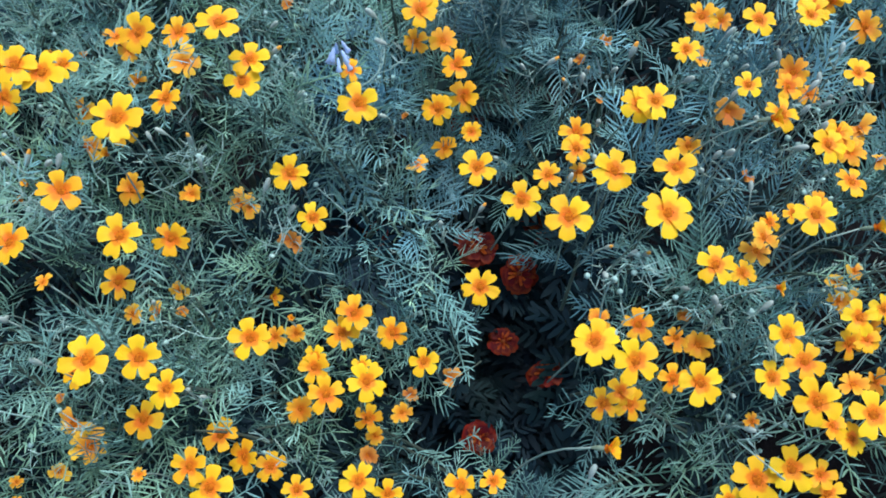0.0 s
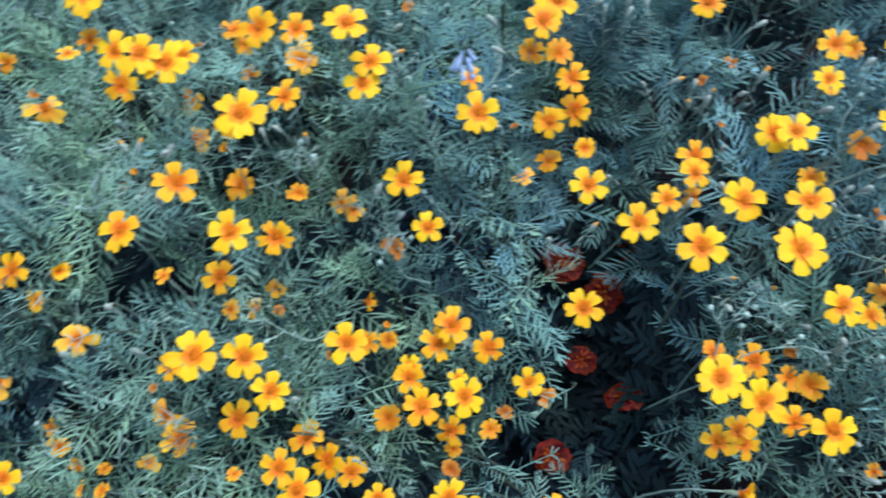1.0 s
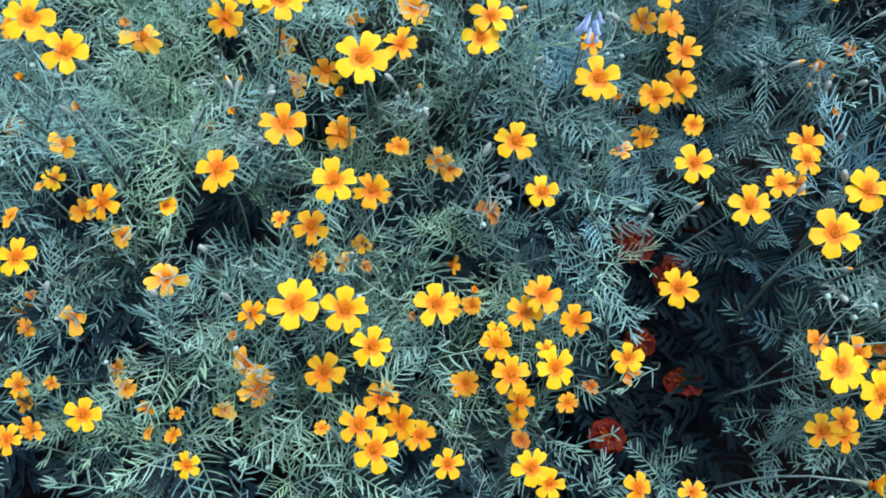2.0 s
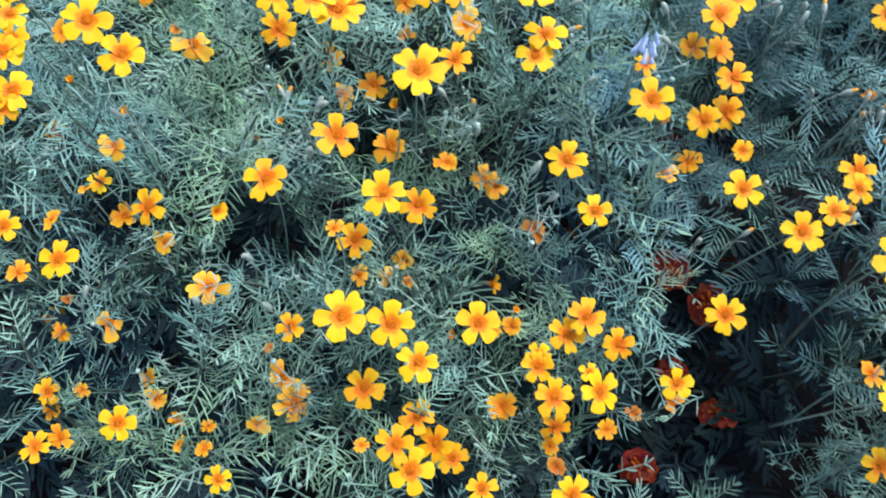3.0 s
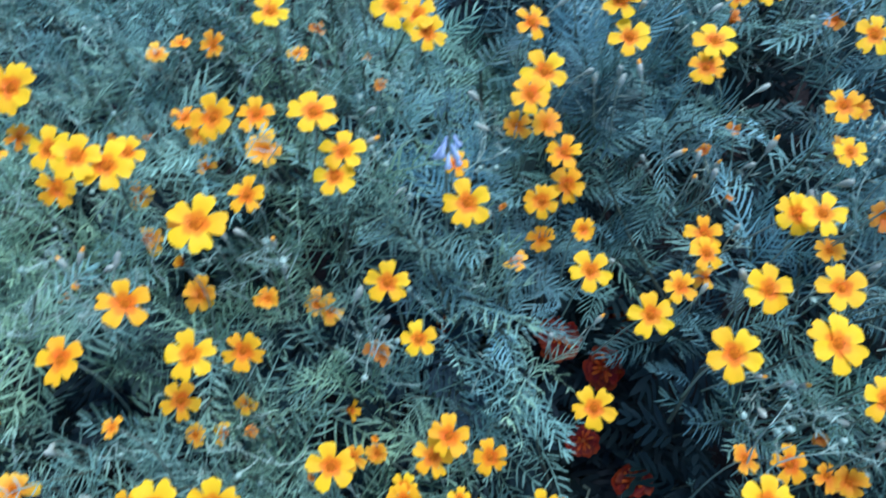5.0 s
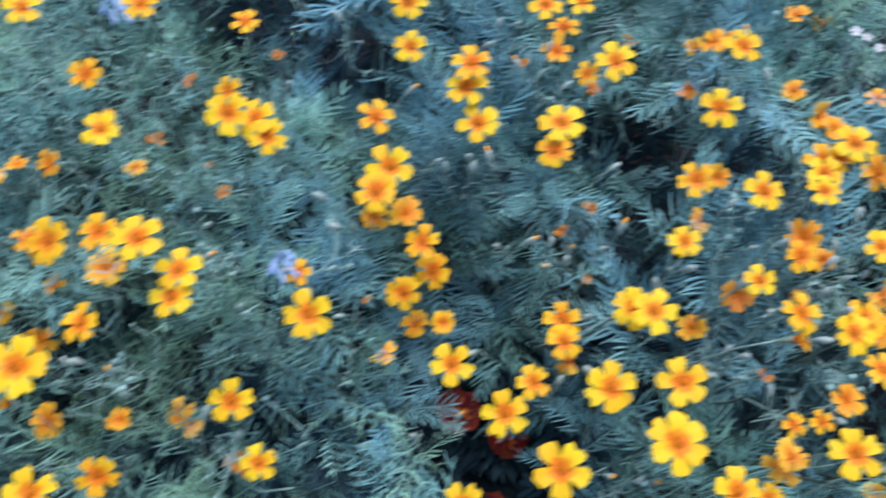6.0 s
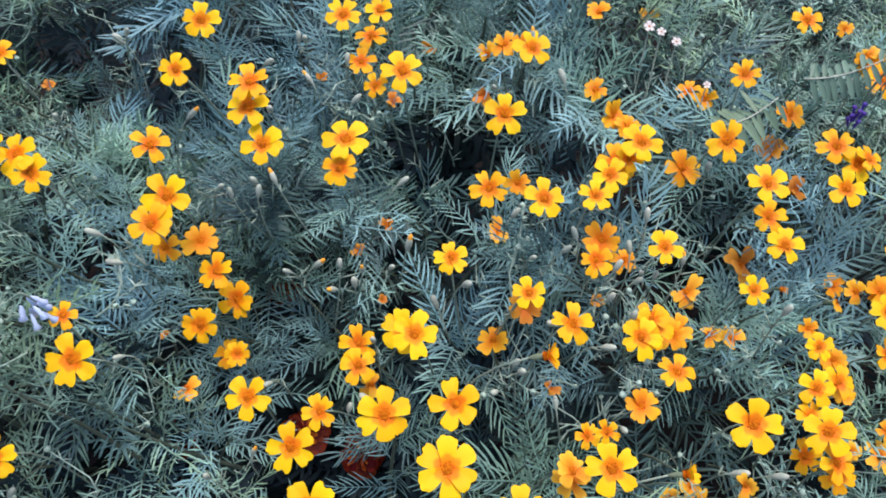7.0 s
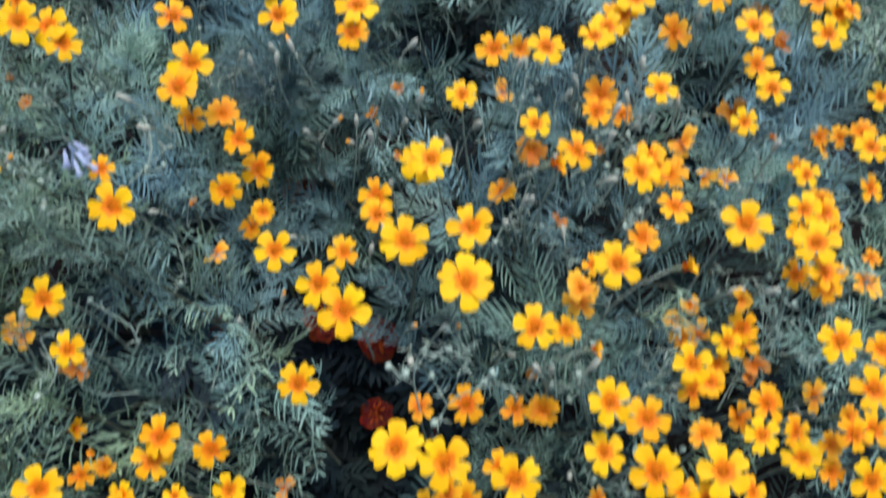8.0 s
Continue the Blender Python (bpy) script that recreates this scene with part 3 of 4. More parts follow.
bloom(0.2644, 0.1971, 0.3738, 20.7, 16, "gold")
bloom(0.2597, 0.2024, 0.3504, 17.7, 17, "orange")
bloom(0.2922, 0.2037, 0.4128, 21.0, 21, "lemon")
bloom(0.2240, 0.2039, 0.3905, 18.0, 35, "gold")
bloom(0.3228, 0.2054, 0.3934, 17.0, 55, "gold")
bloom(0.2341, 0.2054, 0.3914, 14.9, 5, "gold")
bloom(0.2207, 0.2062, 0.4119, 19.1, 0, "lemon")
bloom(0.1714, 0.2107, 0.4327, 8.1, 9, "side")
bloom(0.3157, 0.2109, 0.3405, 21.0, 56, "faded")
bloom(0.2666, 0.2109, 0.3762, 9.8, 45, "wilted")
bloom(0.2710, 0.2158, 0.3793, 12.4, 47, "wilted")
bloom(0.2456, 0.2180, 0.3842, 16.7, 26, "orange")
bloom(0.1400, 0.2211, 0.3689, 17.3, 36, "orange")
bloom(0.1559, 0.2218, 0.3603, 19.7, 26, "orange")
bloom(0.2516, 0.2256, 0.3917, 16.1, 10, "lemon")
bloom(0.2154, 0.2280, 0.4589, 10.1, 67, "side")
bloom(0.2321, 0.2294, 0.3975, 16.6, 69, "faded")
bloom(0.2639, 0.2297, 0.3825, 17.4, 66, "gold")
bloom(0.2613, 0.2309, 0.3942, 17.2, 43, "gold")
bloom(0.2601, 0.2323, 0.4203, 15.2, 53, "faded")
bloom(0.1869, 0.2334, 0.4615, 20.3, 67, "lemon")
bloom(0.3014, 0.2346, 0.4134, 16.1, 42, "gold")
bloom(0.2289, 0.2359, 0.4063, 14.6, 37, "faded")
bloom(0.1679, 0.2364, 0.4116, 15.1, 5, "gold")
bloom(0.2993, 0.2375, 0.4223, 18.5, 58, "gold")
bloom(0.2363, 0.2381, 0.4142, 14.2, 54, "faded")
bloom(0.2494, 0.2394, 0.3808, 19.0, 24, "faded")
bloom(0.1527, 0.2395, 0.4144, 23.3, 5, "lemon")
bloom(0.3206, 0.2430, 0.4003, 10.6, 63, "wilted")
bloom(0.2506, 0.2439, 0.4612, 23.3, 21, "lemon")
bloom(0.1778, 0.2440, 0.4371, 18.8, 47, "faded")
bloom(0.1795, 0.2447, 0.4232, 17.5, 6, "faded")
bloom(0.3226, 0.2450, 0.4108, 14.4, 34, "faded")
bloom(0.3471, 0.2472, 0.3926, 20.8, 28, "faded")
bloom(0.2962, 0.2474, 0.4340, 22.0, 22, "lemon")
bloom(0.2940, 0.2479, 0.4090, 17.2, 0, "gold")
bloom(0.1590, 0.2508, 0.3511, 11.5, 14, "wilted")
bloom(0.1213, 0.2512, 0.4438, 26.0, 67, "lemon")
bloom(0.3497, 0.2587, 0.3979, 11.5, 55, "orange")
bloom(0.2959, 0.2596, 0.4275, 13.6, 36, "gold")
bloom(0.1986, 0.2650, 0.4291, 12.0, 54, "gold")
bloom(0.3007, 0.2689, 0.4357, 17.5, 28, "lemon")
bloom(0.1922, 0.2709, 0.4153, 13.1, 61, "gold")
bloom(0.1656, 0.2713, 0.4921, 10.8, 9, "side")
bloom(0.3320, 0.2764, 0.4085, 13.9, 38, "orange")
bloom(0.1289, 0.2767, 0.4529, 22.9, 58, "lemon")
bloom(0.2222, 0.2792, 0.4218, 19.4, 68, "orange")
bloom(0.3257, 0.2803, 0.4157, 18.1, 29, "gold")
bloom(0.1763, 0.2826, 0.4446, 10.6, 40, "wilted")
bloom(0.3101, 0.2880, 0.4402, 14.6, 10, "lemon")
bloom(0.2428, 0.2925, 0.4268, 19.4, 29, "gold")
bloom(0.3591, 0.2927, 0.4152, 16.8, 13, "gold")
bloom(0.3377, 0.2973, 0.4082, 16.2, 35, "orange")
bloom(0.1860, 0.2980, 0.4730, 19.7, 12, "gold")
bloom(0.2243, 0.3029, 0.4466, 20.9, 30, "lemon")
bloom(0.2796, 0.3044, 0.4325, 18.8, 6, "faded")
bloom(0.3581, 0.3047, 0.4355, 18.8, 7, "lemon")
bloom(0.3193, 0.3055, 0.4299, 11.6, 67, "orange")
bloom(0.2678, 0.3057, 0.4367, 14.6, 48, "faded")
bloom(0.2447, 0.3071, 0.4384, 16.1, 21, "orange")
bloom(0.2328, 0.3089, 0.4448, 21.9, 43, "gold")
bloom(0.2795, 0.3097, 0.4642, 14.4, 65, "lemon")
bloom(0.1685, 0.3112, 0.4823, 15.5, 0, "lemon")
bloom(0.2492, 0.3118, 0.4346, 18.3, 35, "orange")
bloom(0.2322, 0.3121, 0.4480, 16.6, 45, "gold")
bloom(0.1710, 0.3210, 0.4620, 14.4, 33, "wilted")
bloom(0.3497, 0.3221, 0.4269, 15.0, 42, "faded")
bloom(0.3578, 0.3222, 0.4348, 16.0, 54, "faded")
bloom(0.1558, 0.3256, 0.4266, 19.7, 14, "orange")
bloom(0.3170, 0.3281, 0.4378, 11.9, 37, "wilted")
bloom(0.1356, 0.3289, 0.4931, 15.6, 66, "lemon")
bloom(0.2135, 0.3302, 0.4458, 11.7, 10, "wilted")
bloom(0.2657, 0.3335, 0.4380, 21.7, 50, "faded")
bloom(0.2435, 0.3371, 0.4717, 17.8, 42, "lemon")
bloom(0.3102, 0.3382, 0.4597, 19.5, 24, "lemon")
bloom(0.3556, 0.3393, 0.4173, 16.2, 65, "orange")
bloom(0.2077, 0.3488, 0.5017, 16.4, 9, "lemon")
bloom(0.2147, 0.3509, 0.4516, 18.9, 70, "gold")
bloom(0.2327, 0.3534, 0.4466, 15.5, 6, "orange")
bloom(0.2991, 0.3549, 0.4895, 20.6, 68, "lemon")
bloom(0.3076, 0.3550, 0.4642, 18.7, 19, "gold")
bloom(0.3465, 0.3569, 0.4764, 19.6, 21, "lemon")
bloom(0.2212, 0.3610, 0.4566, 21.1, 42, "orange")
bloom(0.1866, 0.3625, 0.4903, 20.6, 6, "lemon")
bloom(0.1665, 0.3730, 0.4628, 18.6, 3, "faded")
bloom(0.3357, 0.3732, 0.4663, 15.3, 13, "wilted")
bloom(0.2246, 0.3762, 0.4880, 19.1, 41, "lemon")
bloom(0.3520, 0.3817, 0.4839, 20.2, 61, "gold")
bloom(0.2873, 0.3824, 0.4967, 23.1, 38, "gold")
bloom(0.2391, 0.3885, 0.4872, 15.3, 36, "gold")
bloom(0.1640, 0.3900, 0.4757, 20.6, 52, "gold")
bloom(0.2451, 0.3909, 0.4948, 21.1, 39, "lemon")
bloom(0.2343, 0.3935, 0.4801, 21.8, 70, "gold")
bloom(0.1823, 0.4003, 0.4691, 16.1, 69, "orange")
bloom(0.2808, 0.4035, 0.4627, 21.5, 66, "orange")
bloom(0.2443, 0.4076, 0.4935, 14.9, 12, "orange")
bloom(0.3021, 0.4079, 0.5183, 16.1, 23, "gold")
bloom(0.1760, 0.4125, 0.5069, 22.5, 9, "lemon")
bloom(0.3436, 0.4137, 0.4602, 16.9, 59, "wilted")
bloom(0.2380, 0.4169, 0.4961, 19.5, 53, "orange")
bloom(0.3516, 0.4251, 0.4755, 19.4, 5, "orange")
bloom(0.1714, 0.4392, 0.5066, 13.7, 23, "wilted")
bloom(0.2378, 0.4479, 0.4913, 16.7, 38, "orange")
bloom(0.1256, 0.4482, 0.5163, 22.7, 55, "lemon")
bloom(0.1986, 0.4519, 0.5193, 21.0, 70, "lemon")
bloom(0.3112, 0.4532, 0.4719, 16.2, 65, "orange")
bloom(0.1752, 0.4564, 0.5227, 16.1, 28, "faded")
bloom(0.1847, 0.4580, 0.5220, 16.0, 27, "orange")
bloom(0.3050, 0.4617, 0.4728, 15.6, 21, "orange")
bloom(0.1949, 0.4626, 0.5192, 12.7, 42, "orange")
bloom(0.3150, 0.5620, 0.4720, 19.0, 26, "faded")
bloom(0.2500, 0.4940, 0.5145, 18.6, 53, "orange")
bloom(0.1431, 0.4804, 0.5146, 11.8, 49, "wilted")
bloom(0.3845, 0.3190, 0.4376, 15.9, 53, "gold")
bloom(0.3673, 0.3211, 0.4316, 19.5, 11, "orange")
bloom(0.3673, 0.3239, 0.4310, 15.1, 0, "orange")
bloom(0.3828, 0.3398, 0.4397, 17.4, 63, "lemon")
bloom(0.3624, 0.3747, 0.4759, 19.7, 27, "lemon")
bloom(0.3686, 0.3748, 0.4781, 16.5, 9, "gold")
bloom(0.4047, 0.3925, 0.5029, 14.1, 24, "gold")
bloom(0.4009, 0.4070, 0.5143, 23.1, 4, "gold")
bloom(0.3994, 0.4165, 0.5129, 15.4, 56, "gold")
bloom(0.3838, 0.4194, 0.5193, 14.6, 61, "faded")
bloom(0.3866, 0.4251, 0.5071, 18.6, 8, "orange")
bloom(0.3751, 0.4390, 0.5210, 10.6, 6, "orange")
bloom(0.4172, 0.4435, 0.4762, 23.5, 25, "gold")
bloom(0.3631, 0.4585, 0.5141, 18.7, 11, "gold")
bud(-0.100, 0.363, 0.494)
bud(-0.035, 0.382, 0.470)
bud(0.053, 0.368, 0.461)
bud(0.077, 0.351, 0.463)
bud(0.067, 0.366, 0.466)
bud(0.107, 0.248, 0.421)
bud(0.093, 0.250, 0.425)
bud(0.115, 0.247, 0.422)
bud(0.140, 0.240, 0.401)
bud(0.160, 0.229, 0.392)
bud(-0.034, 0.337, 0.448)
bud(0.024, 0.293, 0.409)
bud(-0.173, 0.315, 0.448)
bud(0.167, 0.321, 0.474)
bud(0.235, 0.337, 0.461)
bud(0.230, 0.334, 0.458)
bud(0.240, 0.333, 0.461)
bud(0.155, 0.176, 0.392)
bud(0.072, 0.129, 0.398)
bud(0.162, 0.163, 0.379)
bud(0.077, 0.298, 0.430)
bud(0.161, 0.302, 0.445)
bud(0.177, 0.278, 0.442)
bud(-0.020, 0.477, 0.547)
bud(0.052, 0.438, 0.515)
bud(0.116, 0.396, 0.489)
bud(0.020, 0.408, 0.491)
bud(0.026, 0.405, 0.486)
bud(0.094, 0.487, 0.508)
bud(0.073, 0.483, 0.529)
bud(0.052, 0.460, 0.531)
bud(0.200, 0.456, 0.529)
bud(0.233, 0.351, 0.462)
bud(0.204, 0.300, 0.455)
bud(0.150, 0.288, 0.448)
bud(-0.253, 0.310, 0.433)
bud(-0.233, 0.308, 0.433)
bud(-0.247, 0.221, 0.394)
bud(-0.270, 0.197, 0.378)
bud(-0.343, 0.203, 0.355)
bud(0.040, 0.409, 0.490)
bud(0.040, 0.403, 0.486)
bud(0.080, 0.362, 0.466)
bud(0.087, 0.352, 0.462)
bud(0.036, 0.325, 0.424)
bud(0.116, 0.362, 0.474)
bud(0.141, 0.330, 0.479)
bud(0.202, 0.350, 0.480)
bud(0.218, 0.334, 0.470)
bud(0.161, 0.290, 0.459)
bud(0.254, 0.334, 0.468)
bud(0.171, 0.363, 0.488)
bud(0.181, 0.309, 0.467)
bud(0.094, 0.322, 0.453)
bud(0.241, 0.357, 0.479)
bud(0.222, 0.312, 0.457)
bud(0.176, 0.339, 0.482)
bud(0.219, 0.380, 0.488)
bud(0.090, 0.233, 0.424)
bud(0.150, 0.218, 0.415)
bud(0.174, 0.215, 0.415)
bud(-0.100, 0.352, 0.483)
bud(-0.144, 0.303, 0.456)
bud(-0.234, 0.208, 0.369)
bud(-0.156, 0.206, 0.340)
bud(-0.146, 0.206, 0.332)
bud(-0.246, 0.292, 0.451)
bud(-0.227, 0.292, 0.449)
bud(-0.228, 0.274, 0.427)
bud(-0.104, 0.290, 0.431)
bud(-0.092, 0.285, 0.416)
bud(-0.084, 0.328, 0.469)
bud(-0.160, 0.309, 0.458)
bud(-0.139, 0.294, 0.447)
bud(-0.331, 0.269, 0.436)
bud(-0.000, 0.288, 0.400)
bud(-0.255, 0.230, 0.386)
bud(0.091, 0.362, 0.461)
bud(-0.171, 0.239, 0.386)
bud(0.212, 0.321, 0.463)
bud(0.257, 0.245, 0.416)
bud(0.275, 0.241, 0.416)
bud(0.301, 0.308, 0.450)
bud(0.193, 0.343, 0.479)
bud(0.222, 0.231, 0.412)
bud(0.206, 0.266, 0.437)
bud(-0.032, 0.501, 0.529)
bud(0.051, 0.405, 0.492)
bud(0.006, 0.445, 0.512)
bud(-0.060, 0.443, 0.522)
bud(0.074, 0.465, 0.512)
bud(0.096, 0.445, 0.510)
bud(0.066, 0.509, 0.513)
bud(0.176, 0.442, 0.511)
bud(0.217, 0.444, 0.508)
bud(0.279, 0.378, 0.490)
bud(0.381, 0.372, 0.483)
bud(0.393, 0.362, 0.477)
bud(0.127, 0.324, 0.472)
bud(0.106, 0.358, 0.466)
bud(0.090, 0.289, 0.452)
bud(0.373, 0.417, 0.501)
bud(-0.041, 0.389, 0.485)

# ---- foliage: shoots of feathery leaves below the flowers ----
SHOWY = np.array([b[:3] for b in BLOOMS if b[4] in ("lemon", "gold")])
leaf_rng = random.Random(21)


HOLLOWS = [(0.057, 0.312, 0.039, 0.068, 0.20), (0.035, 0.225, 0.052, 0.046, 0.20), (0.086, 0.245, 0.042, 0.048, 0.17), (-0.36, 0.10, 0.05, 0.035, 0.25), (0.112, 0.408, 0.028, 0.030, 0.100), (0.070, 0.185, 0.050, 0.040, 0.110), (0.110, 0.160, 0.050, 0.040, 0.080), (-0.020, 0.510, 0.060, 0.045, 0.080), (-0.055, 0.435, 0.024, 0.022, 0.14), (0.064, 0.430, 0.026, 0.026, 0.07), (0.042, 0.370, 0.022, 0.030, 0.11), (-0.092, 0.562, 0.040, 0.030, 0.08), (-0.040, 0.135, 0.055, 0.035, 0.075), (0.140, 0.110, 0.080, 0.035, 0.07), (-0.190, 0.090, 0.070, 0.035, 0.07)]


def hollow(x, y):
    return max(deep * math.exp(-(((x - hx) / sx) ** 2 + ((y - hy) / sy) ** 2) / 2) for hx, hy, sx, sy, deep in HOLLOWS)


def tuft(x, y):
    """The plants' uneven surface: tufts and troughs some centimetres across."""
    return noise.noise(Vector((x * 17, y * 17, 3.1))) + 0.5 * noise.noise(Vector((x * 41, y * 41, 7.7)))


def canopy(x, y):
    """Height of the leaves' upper side: just below the flowers near by, sinking into the hollows between plants."""
    plain = min(0.395 + 0.48 * (y - 0.27), 0.56) - 0.25 * max(0.0, abs(x - 0.01) - 0.22)
    d2 = (SHOWY[:, 0] - x) ** 2 + (SHOWY[:, 1] - y) ** 2
    w = np.exp(-d2 / (2 * 0.045**2))
    z = float((w @ SHOWY[:, 2] + 0.6 * plain) / (w.sum() + 0.6)) - 0.018
    z -= 0.030 * math.exp(-(((x - 0.25) / 0.16) ** 2 + ((y - 0.20) / 0.12) ** 2) / 2)
    edge = (((x - 0.05) / 0.82) ** 4 + ((y - 0.42) / 0.58) ** 4) ** 0.25 + 0.05 * noise.noise(Vector((x * 4, y * 4, 1.0)))
    out = max(0.0, (edge - 0.76) / 0.24)
    return (z - hollow(x, y) + 0.062 * tuft(x, y)) * math.sqrt(max(0.0, 1 - out * out))


def thin(x, y):
    """How much thinner than elsewhere the leaves grow in some spots."""
    near = 0.52 * min(1.0, max(0.0, (0.23 - y) / 0.10)) * min(1.0, max(0.0, (y - 0.01) / 0.08))
    spots = ((-0.03, 0.165, 0.07, 0.05, 0.85), (0.18, 0.22, 0.13, 0.13, 0.20), (0.04, 0.16, 0.09, 0.05, 0.45), (-0.09, 0.33, 0.05, 0.05, 0.10), (0.12, 0.18, 0.07, 0.05, 0.55))
    lush = 0.60 * math.exp(-(((x + 0.29) / 0.12) ** 2 + ((y - 0.25) / 0.10) ** 2) / 2)
    return max(near, max(most * math.exp(-(((x - sx) / wx) ** 2 + ((y - sy) / wy) ** 2) / 2) for sx, sy, wx, wy, most in spots)) - lush


def feather_leaf(rng, pairs, wide, reach, droop, loose=1.0):
    """A pinnate leaf along +y, one unit long: a thin rib with narrow, slightly toothed, blunt leaflets in pairs."""
    verts, tris = [], []

    def rib(s):
        return np.array([0.06 * math.sin(2.4 * s + wig) - 0.06 * math.sin(wig), s, droop * (s - s * s * 1.3) + 0.015 * math.sin(5 * s)])

    wig, skew, cant, bow = rng.uniform(0, 6), rng.uniform(-5, 5), rng.uniform(-0.25, 0.25), rng.uniform(-0.10, 0.50)
    for k in range(5):
        s = k / 4 * 0.9
        c, r = rib(s), 0.0125 * (1 - 0.55 * s)
        verts += [c + (-r, 0, 0), c + (r, 0, 0), c + (0, 0, -r)]
        if k:
            a = 3 * (k - 1)
            for i in range(3):
                j = (i + 1) % 3
                tris += [(a + i, a + j, a + 3 + j), (a + i, a + 3 + j, a + 3 + i)]
    for k in range(2 * pairs + 1):
        last = k == 2 * pairs
        s = 0.90 if last else 0.15 + 0.74 * (k // 2) / max(1, pairs - 1) + rng.uniform(-0.014, 0.014) * loose
        s = min(s, 0.90)
        side = 0 if last else (1 if k % 2 else -1)
        if not last and rng.random() < 0.04 * loose:
            continue
        size = reach * (0.50 + 0.62 * math.sin(math.pi * min(1.0, 0.18 + s * 0.76))) * (1 + loose * rng.uniform(-0.15, 0.12)) * (0.85 if last else 1)
        a = 0.0 if last else side * radians(66 + loose * rng.uniform(-7, 7) - 26 * s + skew)
        way = np.array([math.sin(a), math.cos(a), 0.06 + loose * rng.uniform(-0.07, 0.07)])
        across = np.array([math.cos(a), -math.sin(a), cant + loose * rng.uniform(-0.15, 0.15)])
        bend = np.array([0, (bow + loose * rng.uniform(-0.12, 0.12)) * size, rng.uniform(-0.34, 0.06) * size]) + across * loose * rng.uniform(-0.22, 0.22) * size
        c, n0, w = rib(s), len(verts), wide * rng.uniform(0.8, 1.2)
        for u, h in ((0.0, 0.40), (0.30, 0.85 + rng.uniform(-0.15, 0.25)), (0.62, 0.95 + rng.uniform(-0.2, 0.2)), (0.90, 0.62)):
            p = c + way * u * size + bend * u * u
            verts += [p - across * w * h, p + across * w * h]
        verts.append(c + way * size + bend)
        for q in (0, 2, 4):
            tris += [(n0 + q, n0 + q + 1, n0 + q + 3), (n0 + q, n0 + q + 3, n0 + q + 2)]
        tris.append((n0 + 6, n0 + 7, n0 + 8))
        if loose > 1 and rng.random() < 0.5:
            p = c + way * 0.45 * size + bend * 0.2
            n1, g = len(verts), rng.choice((-1, 1))
            verts += [p - way * w * 0.8, p + way * w * 0.8, p + way * size * 0.26 + g * across * size * 0.20]
            tris.append((n1, n1 + 1, n1 + 2))
    return np.array(verts), np.array(tris)


FEATHER = [feather_leaf(leaf_rng, leaf_rng.choice((6, 7, 7)), leaf_rng.uniform(0.0105, 0.0135), leaf_rng.uniform(0.22, 0.27), leaf_rng.uniform(0.05, 0.45), 1.1) for _ in range(7)]
FEATHER += [feather_leaf(leaf_rng, leaf_rng.choice((4, 5, 6)), leaf_rng.uniform(0.0100, 0.0130), leaf_rng.uniform(0.20, 0.27), leaf_rng.uniform(0.1, 0.7), 2.2) for _ in range(7)]
FEATHER_BLUE = [feather_leaf(leaf_rng, leaf_rng.choice((8, 9, 10)), leaf_rng.uniform(0.0105, 0.0130), leaf_rng.uniform(0.23, 0.28), leaf_rng.uniform(0.05, 0.5), 0.9) for _ in range(7)]
FROND_BLUE = [feather_leaf(leaf_rng, leaf_rng.choice((7, 8, 9)), leaf_rng.uniform(0.016, 0.021), leaf_rng.uniform(0.26, 0.31), leaf_rng.uniform(0.0, 0.3), 0.5) for _ in range(5)]
BROAD = [feather_leaf(leaf_rng, leaf_rng.choice((5, 6)), leaf_rng.uniform(0.042, 0.055), leaf_rng.uniform(0.34, 0.42), leaf_rng.uniform(0.0, 0.3)) for _ in range(5)]
LEAF_MESH = [mesh_of("leaf", v, t, LEAF_OWN) for v, t in FEATHER]
BLUE_MESH = [mesh_of("leaf", v, t, BLUE_OWN) for v, t in FEATHER_BLUE]
BLUISH = [PLANTS[5], PLANTS[7], PLANTS[12]]


def many(name, pieces, mat, parent, label):
    """Joins (verts, triangles, pose) into one mesh of uncountable leaves or twigs, with a tint of its own for each."""
    vs, fs, tints, base = [], [], [], 0
    for v, t, m, *tint in pieces:
        a = np.array(m)
        vs.append(v @ a[:3, :3].T + a[:3, 3])
        fs.append(t + base)
        tints.append(np.full(len(v), tint[0] if tint else leaf_rng.random()))
        base += len(v)
    v, f = np.concatenate(vs) - np.array(parent.location), np.concatenate(fs)
    me = bpy.data.meshes.new(name)
    me.vertices.add(len(v))
    me.vertices.foreach_set("co", v.astype(np.float32).ravel())
    me.loops.add(3 * len(f))
    me.loops.foreach_set("vertex_index", f.astype(np.int32).ravel())
    me.polygons.add(len(f))
    me.polygons.foreach_set("loop_start", np.arange(0, 3 * len(f), 3, dtype=np.int32))
    me.attributes.new("tint", "FLOAT", "POINT").data.foreach_set("value", np.concatenate(tints).astype(np.float32))
    me.materials.append(mat)
    me.update()
    me.shade_smooth()
    ob = new(name, me)
    ob.parent = parent
    return tagged(ob, label, kind="stuff")


GUARD = [(b, {"lemon": 1.0, "gold": 0.85, "orange": 0.45, "side": 0.8}.get(b[4], 0.0)) for b in BLOOMS]
GUARD = [(b[:3], b[3] * keep + 0.006) for b, keep in GUARD if keep]
GUARD_AT, GUARD_R = np.array([b[0] for b in GUARD]), np.array([b[1] for b in GUARD])
FACE_N = np.array(FACE) / np.linalg.norm(FACE)


